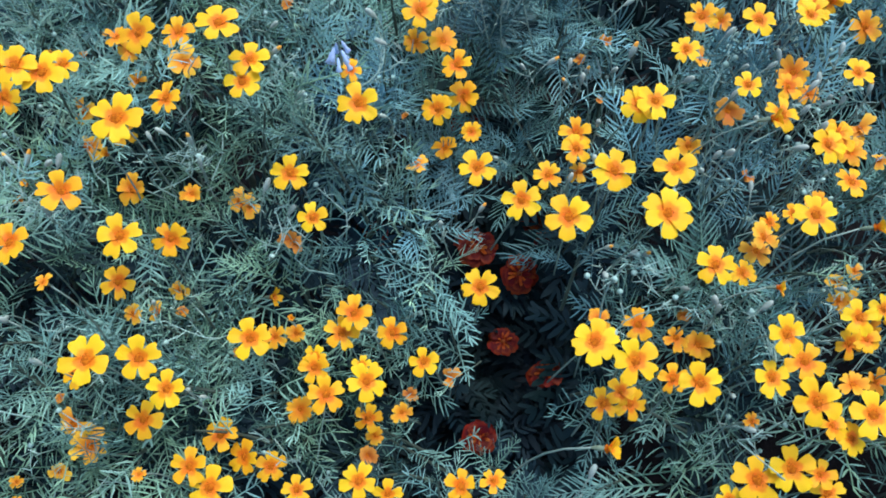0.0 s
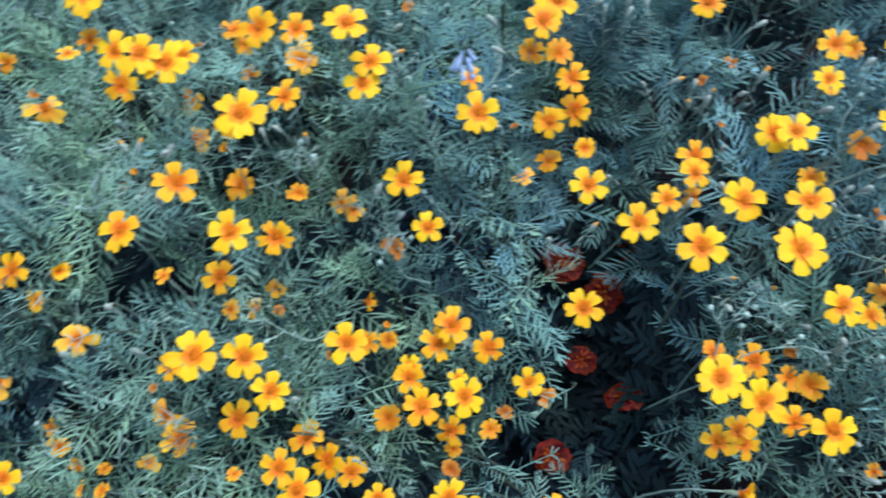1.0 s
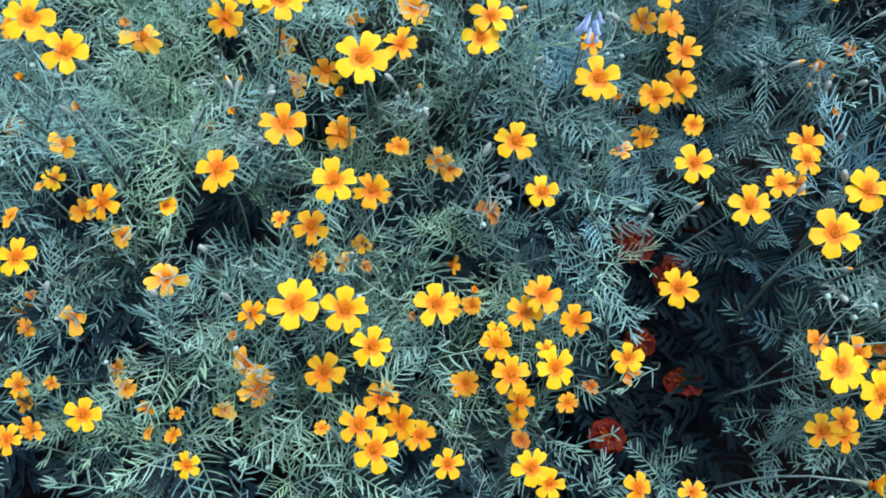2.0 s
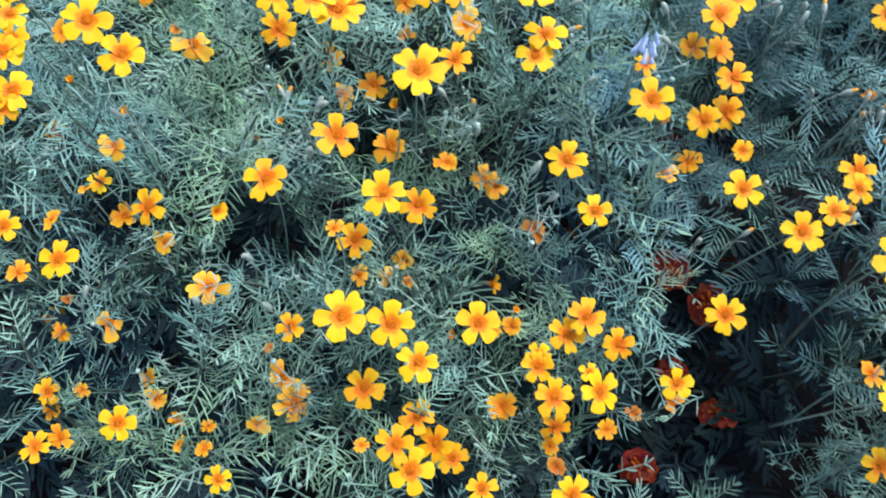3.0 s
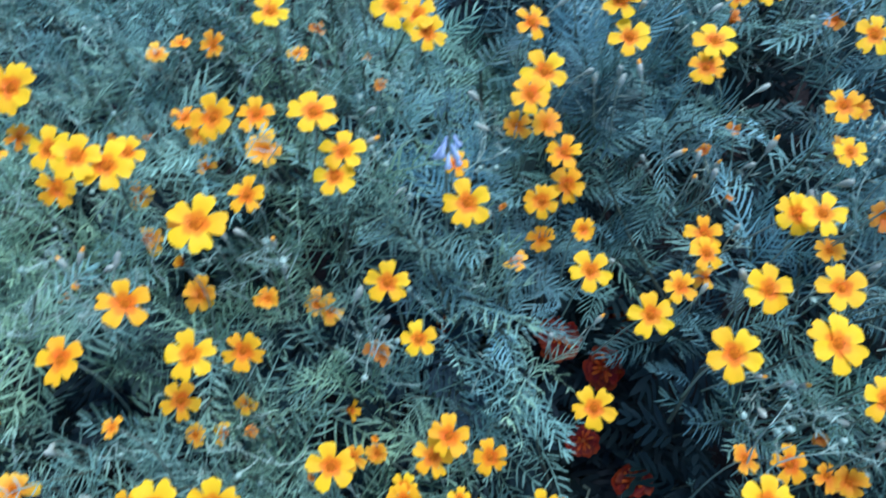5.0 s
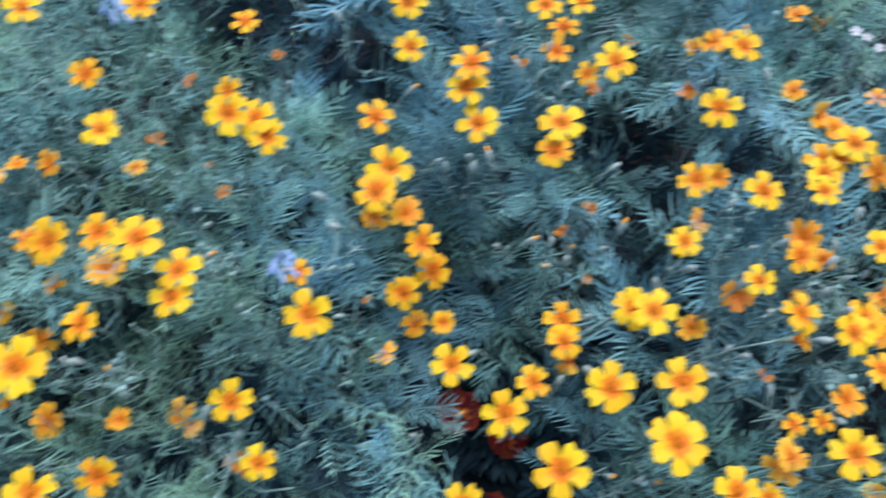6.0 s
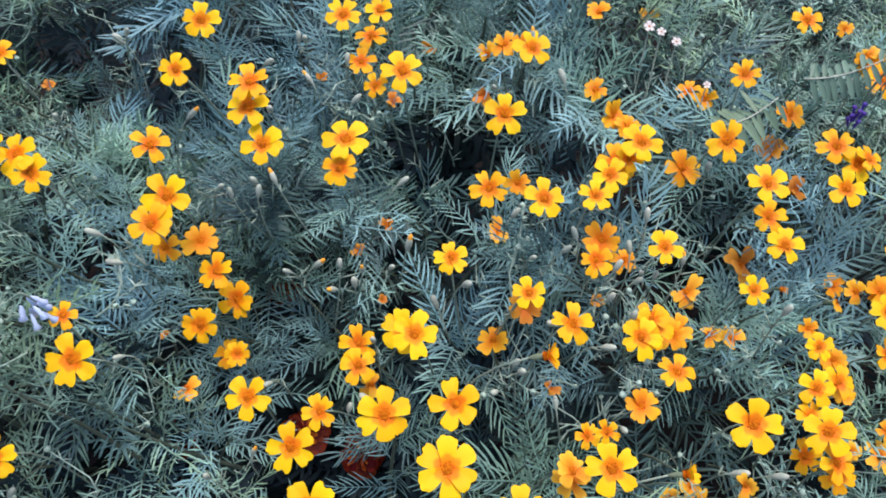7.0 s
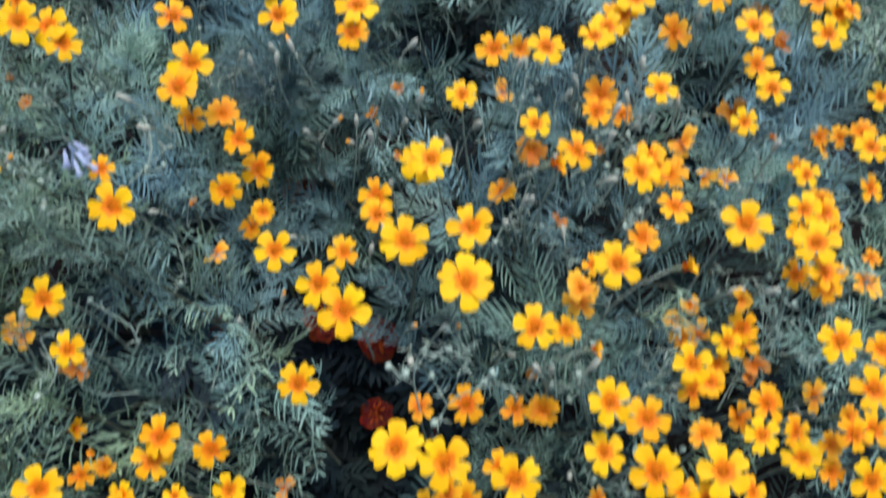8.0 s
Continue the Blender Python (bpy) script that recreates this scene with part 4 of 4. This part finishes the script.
def clear(points):
    """Whether a leaf leaves the open flowers free: no point of it lies over a flower's face."""
    for p in points:
        v = p - GUARD_AT
        h = v @ FACE_N
        d2 = (v * v).sum(1) - h * h
        if np.any((h > -0.002) & (h < 0.09) & (d2 < GUARD_R**2)):
            return False
    return True


def leaf_pose(place, turn, rise, size, roll):
    return Matrix.Translation(place) @ Matrix.Rotation(turn, 4, "Z") @ Matrix.Rotation(rise, 4, "X") @ Matrix.Rotation(roll, 4, "Y") @ Matrix.Scale(size, 4)


OWN_LEAVES = {p.name: [] for p in PLANTS}
LEAVES = {p.name: [] for p in PLANTS}
OLD_LEAVES = {p.name: [] for p in PLANTS}
TWIGS = {p.name: [] for p in PLANTS}
FINE = {p.name: [] for p in PLANTS}
SEED = lathe([(0.03, 0.0), (0.5, 0.25), (0.55, 0.6), (0.2, 1.0)], 5)
SEED = (np.array(SEED[0]), np.array([t for q in SEED[1][:-1] for t in ((q[0], q[1], q[2]), (q[0], q[2], q[3]))]))


def shoot(x, y, z, broad=False, scale=1.0):
    """A leafy shoot whose tip is at (x, y, z)."""
    rng = leaf_rng
    plant = plant_at(x, y)
    axis = Vector((rng.gauss(0, 0.34), rng.gauss(-0.26, 0.30), 1)).normalized()
    tip, length = Vector((x, y, z)), rng.uniform(0.07, 0.11)
    v, f = tube([tip - axis * length, tip - axis * length * 0.5 + Vector((rng.gauss(0, 0.003), rng.gauss(0, 0.003), 0)), tip], [0.0014, 0.0011, 0.0006], 4)
    tris = np.array([t for q in f[:-2] for t in ((q[0], q[1], q[2]), (q[0], q[2], q[3]))])
    TWIGS[plant.name].append((np.array([tuple(p) for p in v]), tris, Matrix.Identity(4)))
    turn0, own_tint = rng.uniform(0, 6.28), rng.random()
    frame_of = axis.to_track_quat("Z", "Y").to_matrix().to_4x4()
    for k in range(rng.choice((7, 8, 9))):
        s = k / 9
        at = tip - axis * (0.002 + length * 0.80 * s)
        rise = radians(58 - 50 * s + rng.gauss(0, 14)) * (0.35 if broad else 1.0)
        size = (0.0250 + 0.0240 * min(1, s * 2.4)) * rng.uniform(0.8, 1.2) * (1.14 if plant in BLUISH else 1.0) * scale
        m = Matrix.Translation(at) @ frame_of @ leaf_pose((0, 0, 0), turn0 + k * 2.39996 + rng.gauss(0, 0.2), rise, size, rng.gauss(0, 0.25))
        out = np.array(m.to_3x3() @ Vector((0, 1, 0.1)))
        base = np.array(at)
        if not clear((base + 0.45 * out, base + 0.95 * out)):
            continue
        tint = min(1.0, max(0.0, own_tint + rng.gauss(0, 0.14)))
        if broad:
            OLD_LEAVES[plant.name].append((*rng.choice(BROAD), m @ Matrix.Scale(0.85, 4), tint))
        elif k < 3 and rng.random() < 0.85:
            OWN_LEAVES[plant.name].append((rng.randrange(7 if plant in BLUISH else len(FEATHER)), m, tint))
        else:
            LEAVES[plant.name].append((*rng.choice(FEATHER_BLUE if plant in BLUISH else FEATHER), m, tint))


def sow(step, low, high, broad):
    y = -0.14
    while y < 0.97:
        x = -0.74
        while x < 0.84:
            px, py = x + leaf_rng.uniform(-0.5, 0.5) * step, y + leaf_rng.uniform(-0.5, 0.5) * step
            dense = abs(px - 0.04) < 0.58 and 0.07 < py < 0.74
            top = canopy(px, py)
            bridging = hollow(px, py) >= 0.085 and not broad and leaf_rng.random() < 0.09
            if bridging:
                top += leaf_rng.uniform(0.15, 0.5) * hollow(px, py)
            if (leaf_rng.random() < (0.86 if plant_at(px, py) in BLUISH and not broad else 1.0) if dense else leaf_rng.random() < 0.36) and (bridging or broad or hollow(px, py) < 0.085) and tuft(px, py) > leaf_rng.uniform(-0.6, -0.08) + thin(px, py) + 0.08 * min(1.0, max(0.0, (py - 0.27) / 0.1)) + 0.14 * min(1.0, max(0.0, (px - 0.18) / 0.08)) and top > 0.06:
                shoot(px, py, top - leaf_rng.uniform(low, high), broad, 0.75 if bridging else 1.0)
            x += step
        y += step


sow(0.0252, 0.0, 0.050, False)
# broad low layer whose dark colour stands in for shade in the gaps
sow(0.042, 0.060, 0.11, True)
for bx, by, bz, br, tone in BLOOMS:
    if 0.04 < hollow(bx, by + 0.01) < 0.13 and leaf_rng.random() < 0.45 and tone in ("lemon", "gold", "orange"):
        shoot(bx + leaf_rng.gauss(0, 0.008), by + 0.016, bz - 0.034, scale=0.72)


FROND_MESH = [mesh_of("leaf", v, t, BLUE_OWN) for v, t in FROND_BLUE]


for place in ((0.000, 0.330, 0.358), (-0.018, 0.340, 0.368), (0.030, 0.172, 0.300)):
    shoot(*place, scale=0.75)


def broad_leaves(x, y, z, count):
    """Broader bluish leaves spread like a fan under the feathery ones."""
    rng = leaf_rng
    plant = plant_at(x, y)
    turn0 = rng.uniform(0, 6.28)
    for k in range(count):
        turn, tint = turn0 + k * 6.28 / count + rng.gauss(0, 0.3), rng.uniform(0.0, 0.22)
        m = leaf_pose((x, y, z - rng.uniform(0, 0.012)), turn, radians(rng.uniform(-4, 24)), rng.uniform(0.036, 0.050), rng.gauss(0, 0.2))
        out = np.array(m.to_3x3() @ Vector((0, 1, 0)))
        if clear([np.array((x, y, z)) + s * out for s in (0.5, 0.95)]):
            part("leaf", rng.choice(FROND_MESH), plant, under(plant, m), "broader bluish-green leaf").color = (tint, tint, tint, 1)
    v, f = tube([(x + 0.01, y + 0.02, z - 0.12), (x + 0.004, y + 0.008, z - 0.05), (x, y, z)], [0.0016, 0.0014, 0.0010], 4)
    TWIGS[plant.name].append((np.array([tuple(p) for p in v]), np.array([t for q in f[:-2] for t in ((q[0], q[1], q[2]), (q[0], q[2], q[3]))]), Matrix.Identity(4)))


for place in ((-0.066, 0.352, 0.396, 4), (0.030, 0.440, 0.440, 4), (-0.090, 0.266, 0.358, 3), (0.120, 0.430, 0.440, 4), (-0.036, 0.455, 0.452, 4), (0.095, 0.500, 0.475, 4)):
    broad_leaves(*place)


def veil(x, y, z, radius, count):
    """Leaves of the neighbouring shoots that lie across a flower sunk among them."""
    rng = leaf_rng
    plant = plant_at(x, y)
    for _ in range(count):
        a = rng.uniform(0, 6.28)
        side = Vector((math.cos(a), math.sin(a) * 0.866, math.sin(a) * 0.5))
        size = rng.uniform(0.022, 0.034)
        offset = Vector((-side.y, side.x, 0)) * rng.gauss(0, 0.45 * radius)
        root = Vector((x, y, z)) + side * (radius * 0.4 + size * rng.uniform(0.35, 0.6)) + offset + Vector(FACE) * rng.uniform(0.004, 0.012)
        way = (-side + Vector(FACE) * rng.uniform(-0.1, 0.2)).normalized()
        up = (Vector(FACE) - Vector(FACE).dot(way) * way).normalized()
        m = Matrix((way.cross(up), way, up)).transposed().to_4x4()
        m = Matrix.Translation(root) @ m @ Matrix.Rotation(rng.gauss(0, 0.35), 4, "Y") @ Matrix.Scale(size, 4)
        if not clear([np.array(root + way * size * s) for s in (0.3, 0.6, 0.95)]):
            continue
        LEAVES[plant.name].append((*rng.choice(FEATHER[7:]), m))
        low = root - Vector(FACE) * 0.03 + side * 0.006
        v, f = tube([low, (low + root) / 2 + side * 0.003, root], [0.0009, 0.0007, 0.0005], 4)
        TWIGS[plant.name].append((np.array([tuple(p) for p in v]), np.array([t for q in f[:-2] for t in ((q[0], q[1], q[2]), (q[0], q[2], q[3]))]), Matrix.Identity(4)))


for bx, by, bz, br, tone in BLOOMS:
    if tone in ("faded", "wilted"):
        veil(bx, by, bz, br, leaf_rng.choice((1, 1, 2)))
    elif tone == "orange" and leaf_rng.random() < 0.35:
        veil(bx, by, bz, br, 1)


def wisp(x, y):
    """A bare pale stem end standing out of the leaves, some with a tiny closed bud."""
    rng = leaf_rng
    root = Vector((x, y, canopy(x, y) - 0.03))
    way = Vector((rng.gauss(0, 0.45), rng.gauss(-0.1, 0.4), 1)).normalized()
    long = rng.uniform(0.02, 0.04)
    bend = Vector((rng.gauss(0, 0.008), rng.gauss(0, 0.008), 0))
    pts = [root, root + way * long * 0.35 + bend * 0.8, root + way * long * 0.7 + bend, root + way * long]
    if not clear([np.array(p) for p in pts[1:]]):
        return
    v, f = tube(pts, [0.00048, 0.00044, 0.00038, 0.00028], 4)
    tris = np.array([t for q in f[:-2] for t in ((q[0], q[1], q[2]), (q[0], q[2], q[3]))])
    fine = FINE[plant_at(x, y).name]
    fine.append((np.array([tuple(p) for p in v]), tris, Matrix.Identity(4)))
    for k in range(rng.choice((2, 4, 5, 6))):
        s = rng.uniform(0.35, 0.95)
        at = root + way * long * s + bend * math.sin(math.pi * s)
        side = (way * 0.7 + Vector((rng.gauss(0, 1), rng.gauss(0, 1), rng.gauss(0, 0.3))).normalized()).normalized()
        reach = rng.uniform(0.004, 0.010)
        end = at + side * reach + Vector((0, 0, rng.uniform(-0.2, 0.1) * reach))
        v, f = tube([at, at + side * reach * 0.5, end], [0.00035, 0.0004, 0.0001], 3)
        if clear((np.array(end),)):
            fine.append((np.array([tuple(p) for p in v]), np.array([t for q in f[:-2] for t in ((q[0], q[1], q[2]), (q[0], q[2], q[3]))]), Matrix.Identity(4)))
    if rng.random() < 0.45:
        fine.append((*SEED, facing(pts[3], way, 0, rng.uniform(0.0020, 0.0038))))


def bud_branch(x, y, z):
    """A pale wiry stem that forks several times, each fork with needle leaves and a tiny closed bud."""
    rng = leaf_rng
    fine = FINE[plant_at(x, y).name]

    def wire(points, radii):
        v, f = tube(points, radii, 4)
        fine.append((np.array([tuple(p) for p in v]), np.array([t for q in f[:-2] for t in ((q[0], q[1], q[2]), (q[0], q[2], q[3]))]), Matrix.Identity(4)))

    way = Vector((rng.gauss(0, 0.6), rng.gauss(-0.15, 0.45), 1)).normalized()
    long = rng.uniform(0.035, 0.055)
    curl = Vector((rng.gauss(0, 0.008), rng.gauss(0, 0.008), 0))
    top = Vector((x, y, z))
    stem = [top - way * long * (1 - s) + curl * math.sin(math.pi * s) for s in (0, 0.2, 0.4, 0.6, 0.8, 1)]
    wire(stem, [0.00055, 0.00052, 0.00048, 0.00042, 0.00036, 0.0003])
    for k in range(rng.choice((4, 5, 6, 7))):
        at = stem[1 + k % 5]
        side = (way * 0.75 + Vector((rng.gauss(0, 1), rng.gauss(0, 1), rng.gauss(0, 0.2))).normalized()).normalized()
        reach = rng.uniform(0.008, 0.018)
        end = at + side * reach + Vector((0, 0, 0.2 * reach))
        if not clear((np.array(end),)):
            continue
        wire([at, at + side * reach * 0.55, end], [0.00036, 0.00034, 0.00028])
        for _ in range(rng.choice((2, 3, 4))):
            root = at + (end - at) * rng.uniform(0.3, 1.0)
            needle = (side + Vector((rng.gauss(0, 0.8), rng.gauss(0, 0.8), rng.gauss(0, 0.5)))).normalized() * rng.uniform(0.004, 0.008)
            wire([root, root + needle * 0.5, root + needle], [0.0003, 0.00042, 0.0001])
        if rng.random() < 0.5:
            fine.append((*SEED, facing(end, side, 0, rng.uniform(0.0024, 0.0042))))


for k, (bx, by, bz) in enumerate(BUDS):
    if k % 3 == 0 and hollow(bx, by) < 0.04 and clear((np.array((bx, by, bz - 0.012)),)):
        bud_branch(bx + 0.004, by - 0.004, bz - 0.012)
for place in ((0.095, 0.220, 0.440), (0.104, 0.226, 0.436), (0.128, 0.215, 0.410), (0.150, 0.150, 0.385)):
    bud_branch(*place)

for _ in range(1300):
    px, py = leaf_rng.uniform(-0.5, 0.55), leaf_rng.uniform(0.08, 0.72)
    if hollow(px, py) < 0.05:
        wisp(px, py)

for plant in PLANTS:
    own = OWN_LEAVES[plant.name]
    leaf_rng.shuffle(own)
    for kind, m, tint in own[:300]:
        part("leaf", (BLUE_MESH if plant in BLUISH else LEAF_MESH)[kind], plant, under(plant, m)).color = (tint, tint, tint, 1)
    rest = LEAVES[plant.name] + [(*(FEATHER_BLUE if plant in BLUISH else FEATHER)[kind], m, tint) for kind, m, tint in own[300:]]
    if rest:
        blue = plant in BLUISH
        many("foliage", rest, BLUE_MANY if blue else LEAF_MANY, plant, "finely divided bluish-green leaves" if blue else "finely divided grey-green leaves")
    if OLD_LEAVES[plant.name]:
        many("old_foliage", OLD_LEAVES[plant.name], LEAF_BROAD, plant, "broader leaves low on the plant, darkened in colour for shade")
    if TWIGS[plant.name]:
        many("branchwork", TWIGS[plant.name], BRANCH, plant, "thin branching green-brown stems")
    if FINE[plant.name]:
        many("stem_growth", FINE[plant.name], PALE, plant, "pale wiry stem ends with tiny closed buds")
    part("main_stem", mesh_of("main_stem", *tube([(0, 0, -0.01), (0.006, 0.01, 0.10), (0.0, 0.02, 0.24)], [0.006, 0.005, 0.003], 7), BRANCH), plant)

# ---- red marigolds deep in the hollow ----
red_rng = random.Random(3)
RED_DISC = mesh_of("flower", *lathe([(0.10, -0.05), (0.16, 0.05), (0.12, 0.16), (0.0, 0.20)], 7), RED_CORE)


def red_marigold(x, y, z, across):
    """A shaded double red marigold on its own leafy stem."""
    plant = new("red_marigold", None)
    plant.location = (x, y + 0.02, 0)
    tagged(plant, "dark red French marigold with orange centre, shaded low among leaves", "marigold", "red marigolds in the hollow")
    normal = FACE + Vector((red_rng.gauss(0, 0.2), red_rng.gauss(0, 0.2), 0))
    head = part("flower", RED_DISC, plant, under(plant, facing((x, y, z), normal, red_rng.uniform(0, 72), across / 2000)))
    for ring, (count, lift, size, wide) in enumerate(((8, -4, 1.0, 1.15), (8, 8, 0.86, 0.85), (10, 20, 0.66, 0.30), (8, 40, 0.48, 0.26))):
        for k in range(count):
            m = Matrix.Rotation(2 * math.pi * (k + 0.5 * ring) / count + red_rng.gauss(0, 0.12), 4, "Z") @ Matrix.Rotation(radians(lift + red_rng.gauss(0, 6)), 4, "X") @ Matrix.Rotation(red_rng.gauss(0, 0.18), 4, "Y")
            kind = "red" if ring < 2 or red_rng.random() < 0.35 else "ember"
            part("petal", red_rng.choice(PETAL_MESH[kind]), head, m @ Matrix.Diagonal((size * wide * red_rng.uniform(0.85, 1.2), size * red_rng.uniform(0.8, 1.1), size, 1)))
    part("calyx", CALYX_MESH, head)
    # leaves filling the hollow, in a colour that carries its shade
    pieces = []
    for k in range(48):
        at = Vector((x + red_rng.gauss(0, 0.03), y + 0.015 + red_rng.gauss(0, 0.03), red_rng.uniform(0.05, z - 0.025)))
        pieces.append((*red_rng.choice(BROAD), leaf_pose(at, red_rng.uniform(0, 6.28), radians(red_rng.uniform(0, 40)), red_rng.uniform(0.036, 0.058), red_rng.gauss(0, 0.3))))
    many("foliage", pieces, LEAF_RED, plant, "divided green leaves, coloured near-black for the hollow's shade")
    part("main_stem", mesh_of("main_stem", *tube([(0, 0, -0.01), (0.003, -0.004, z * 0.5), (0, -0.018, z - 0.012)], [0.003, 0.0025, 0.0018], 6), STEM), plant)


for place in ((0.0285, 0.3650, 0.2810, 38), (0.0650, 0.3540, 0.2600, 36), (0.0530, 0.3190, 0.2100, 29), (0.0311, 0.2427, 0.1860, 32), (0.0846, 0.2852, 0.2140, 30), (0.0850, 0.4020, 0.2660, 34), (-0.0555, 0.3650, 0.2990, 30), (0.02, 0.46, 0.33, 28)):
    red_marigold(*place)

# ---- a lilac spray, violet spikes, small white flowers and a fern-like leaf ----


def spray(name, x, y, z, count, tone, hang, length, label, category):
    """Narrow florets along a slender stem: hanging (a nodding spray) or upright (a spike)."""
    thing = new(name, None)
    thing.location = (x, y + 0.03, 0)
    tagged(thing, label, category)
    stem = [(0, 0, -0.01), (0.004, 0.01, z * 0.5), (0, -0.02, z - 0.01), (0.001, -0.029, z + length), (0, -0.030, z + length + 0.003)]
    part("stem", mesh_of("stem", *tube(stem, [0.0014, 0.0012, 0.0008, 0.0006, 0.0004], 5), STEM), thing)
    for k in range(count):
        s = k / count
        a = k * 2.39996
        off = 0.003 if hang else 0.0016
        at = Vector((x + off * math.cos(a), y + off * math.sin(a), z + length * s))
        flare = 0.42 if hang else 0.14
        way = Vector((math.cos(a) * flare, math.sin(a) * flare, -1 if hang else 0.5))
        long = 0.0084 if hang else 0.0060
        part("floret", FLORET[tone], thing, under(thing, facing(at, way, 0, long)))
    return thing


FLORET = {tone: mesh_of("floret", *lathe([(0.05, 0.0), (0.13, 0.3), (0.12, 0.6), (0.24, 0.92), (0.12, 1.0), (0.04, 0.88)], 6), PETAL[tone]) for tone in ("lilac", "violet")}
spray("lilac_flower", -0.0583, 0.337, 0.482, 9, "lilac", True, 0.012, "pale lilac-blue nodding flower spray among marigold leaves", "flower")
spray("lilac_flower", -0.150, 0.470, 0.550, 7, "lilac", True, 0.012, "small pale lilac flower spray behind the marigolds", "flower")
spray("violet_flower", 0.3900, 0.4090, 0.502, 30, "violet", False, 0.020, "deep violet flower spike standing between marigolds", "flower")
spray("violet_flower", 0.363, 0.391, 0.487, 9, "violet", False, 0.012, "deep violet flower spike half hidden by leaves", "flower")


def white_flower(x, y, z, across):
    thing = new("white_flower", None)
    thing.location = (x, y, 0)
    tagged(thing, "tiny white flower among marigold foliage", "flower", "tiny white flowers")
    head = part("flower", DISC_MESH, thing, under(thing, facing((x, y, z), FACE, red_rng.uniform(0, 72), across / 2000)))
    for k in range(5):
        part("petal", PETAL_MESH["white"][k % 4], head, Matrix.Rotation(2 * math.pi * k / 5, 4, "Z") @ Matrix.Rotation(radians(10), 4, "X"))
    part("stem", mesh_of("stem", *tube([(0, 0.02, -0.01), (0, 0.01, z * 0.6), (0, 0, z)], [0.0006, 0.0006, 0.0004], 5), STEM), thing)


for place in ((0.2700, 0.4640, 0.5180, 7), (0.2770, 0.4620, 0.5150, 5.5), (0.2870, 0.4610, 0.5080, 6), (0.3050, 0.4460, 0.4860, 5)):
    white_flower(*place)


def frond(root, tip, pairs, reach, wide):
    """A fern-like leaf: a pale rib with broad oblong leaflets down both sides."""
    root, tip = Vector(root), Vector(tip)
    thing = new("frond_leaf", None)
    thing.location = root
    tagged(thing, "pale green pinnate leaf with oblong leaflets and whitish rib, above marigolds", "leaf", "pinnate leaves")
    way = tip - root
    side = way.cross(FACE).normalized()
    sag = Vector((0, 0, -0.004))
    spine = [way * (k / 6) + sag * math.sin(math.pi * k / 6) for k in range(7)]
    part("rib", mesh_of("rib", *tube(spine, [0.00055 - 0.00004 * k for k in range(7)], 5), RIB), thing)
    for k in range(pairs):
        for sgn in (-1, 1):
            s = 0.10 + 0.85 * k / (pairs - 1)
            out = (side * sgn + way.normalized() * red_rng.uniform(0.1, 0.5) - Vector((0, 0, red_rng.uniform(0.1, 0.7)))).normalized()
            along = way.normalized()
            size = reach * (0.75 + 0.4 * math.sin(math.pi * (0.2 + 0.7 * s))) * red_rng.uniform(0.8, 1.15)
            v, c = [], way * s + sag * math.sin(math.pi * s)
            for u, h in ((0.0, 0.35), (0.2, 0.85), (0.5, 1.0), (0.8, 0.85), (0.97, 0.4)):
                p = c + out * size * u + Vector((0, 0, -0.15 * size * u * u))
                v += [p - along * wide * h, p + Vector((0, 0, -0.0006)), p + along * wide * h]
            f = [(3 * a + b, 3 * a + b + 1, 3 * a + b + 4, 3 * a + b + 3) for a in range(4) for b in (0, 1)]
            part("leaflet", mesh_of("leaflet", v, f, FROND), thing).color = [red_rng.uniform(0.3, 0.9)] * 3 + [1]
    return thing


frond((0.2975, 0.4031, 0.4900), (0.3338, 0.4180, 0.4930), 9, 0.0145, 0.0017)
frond((0.3476, 0.4219, 0.5010), (0.3850, 0.4139, 0.5140), 10, 0.0115, 0.0015)
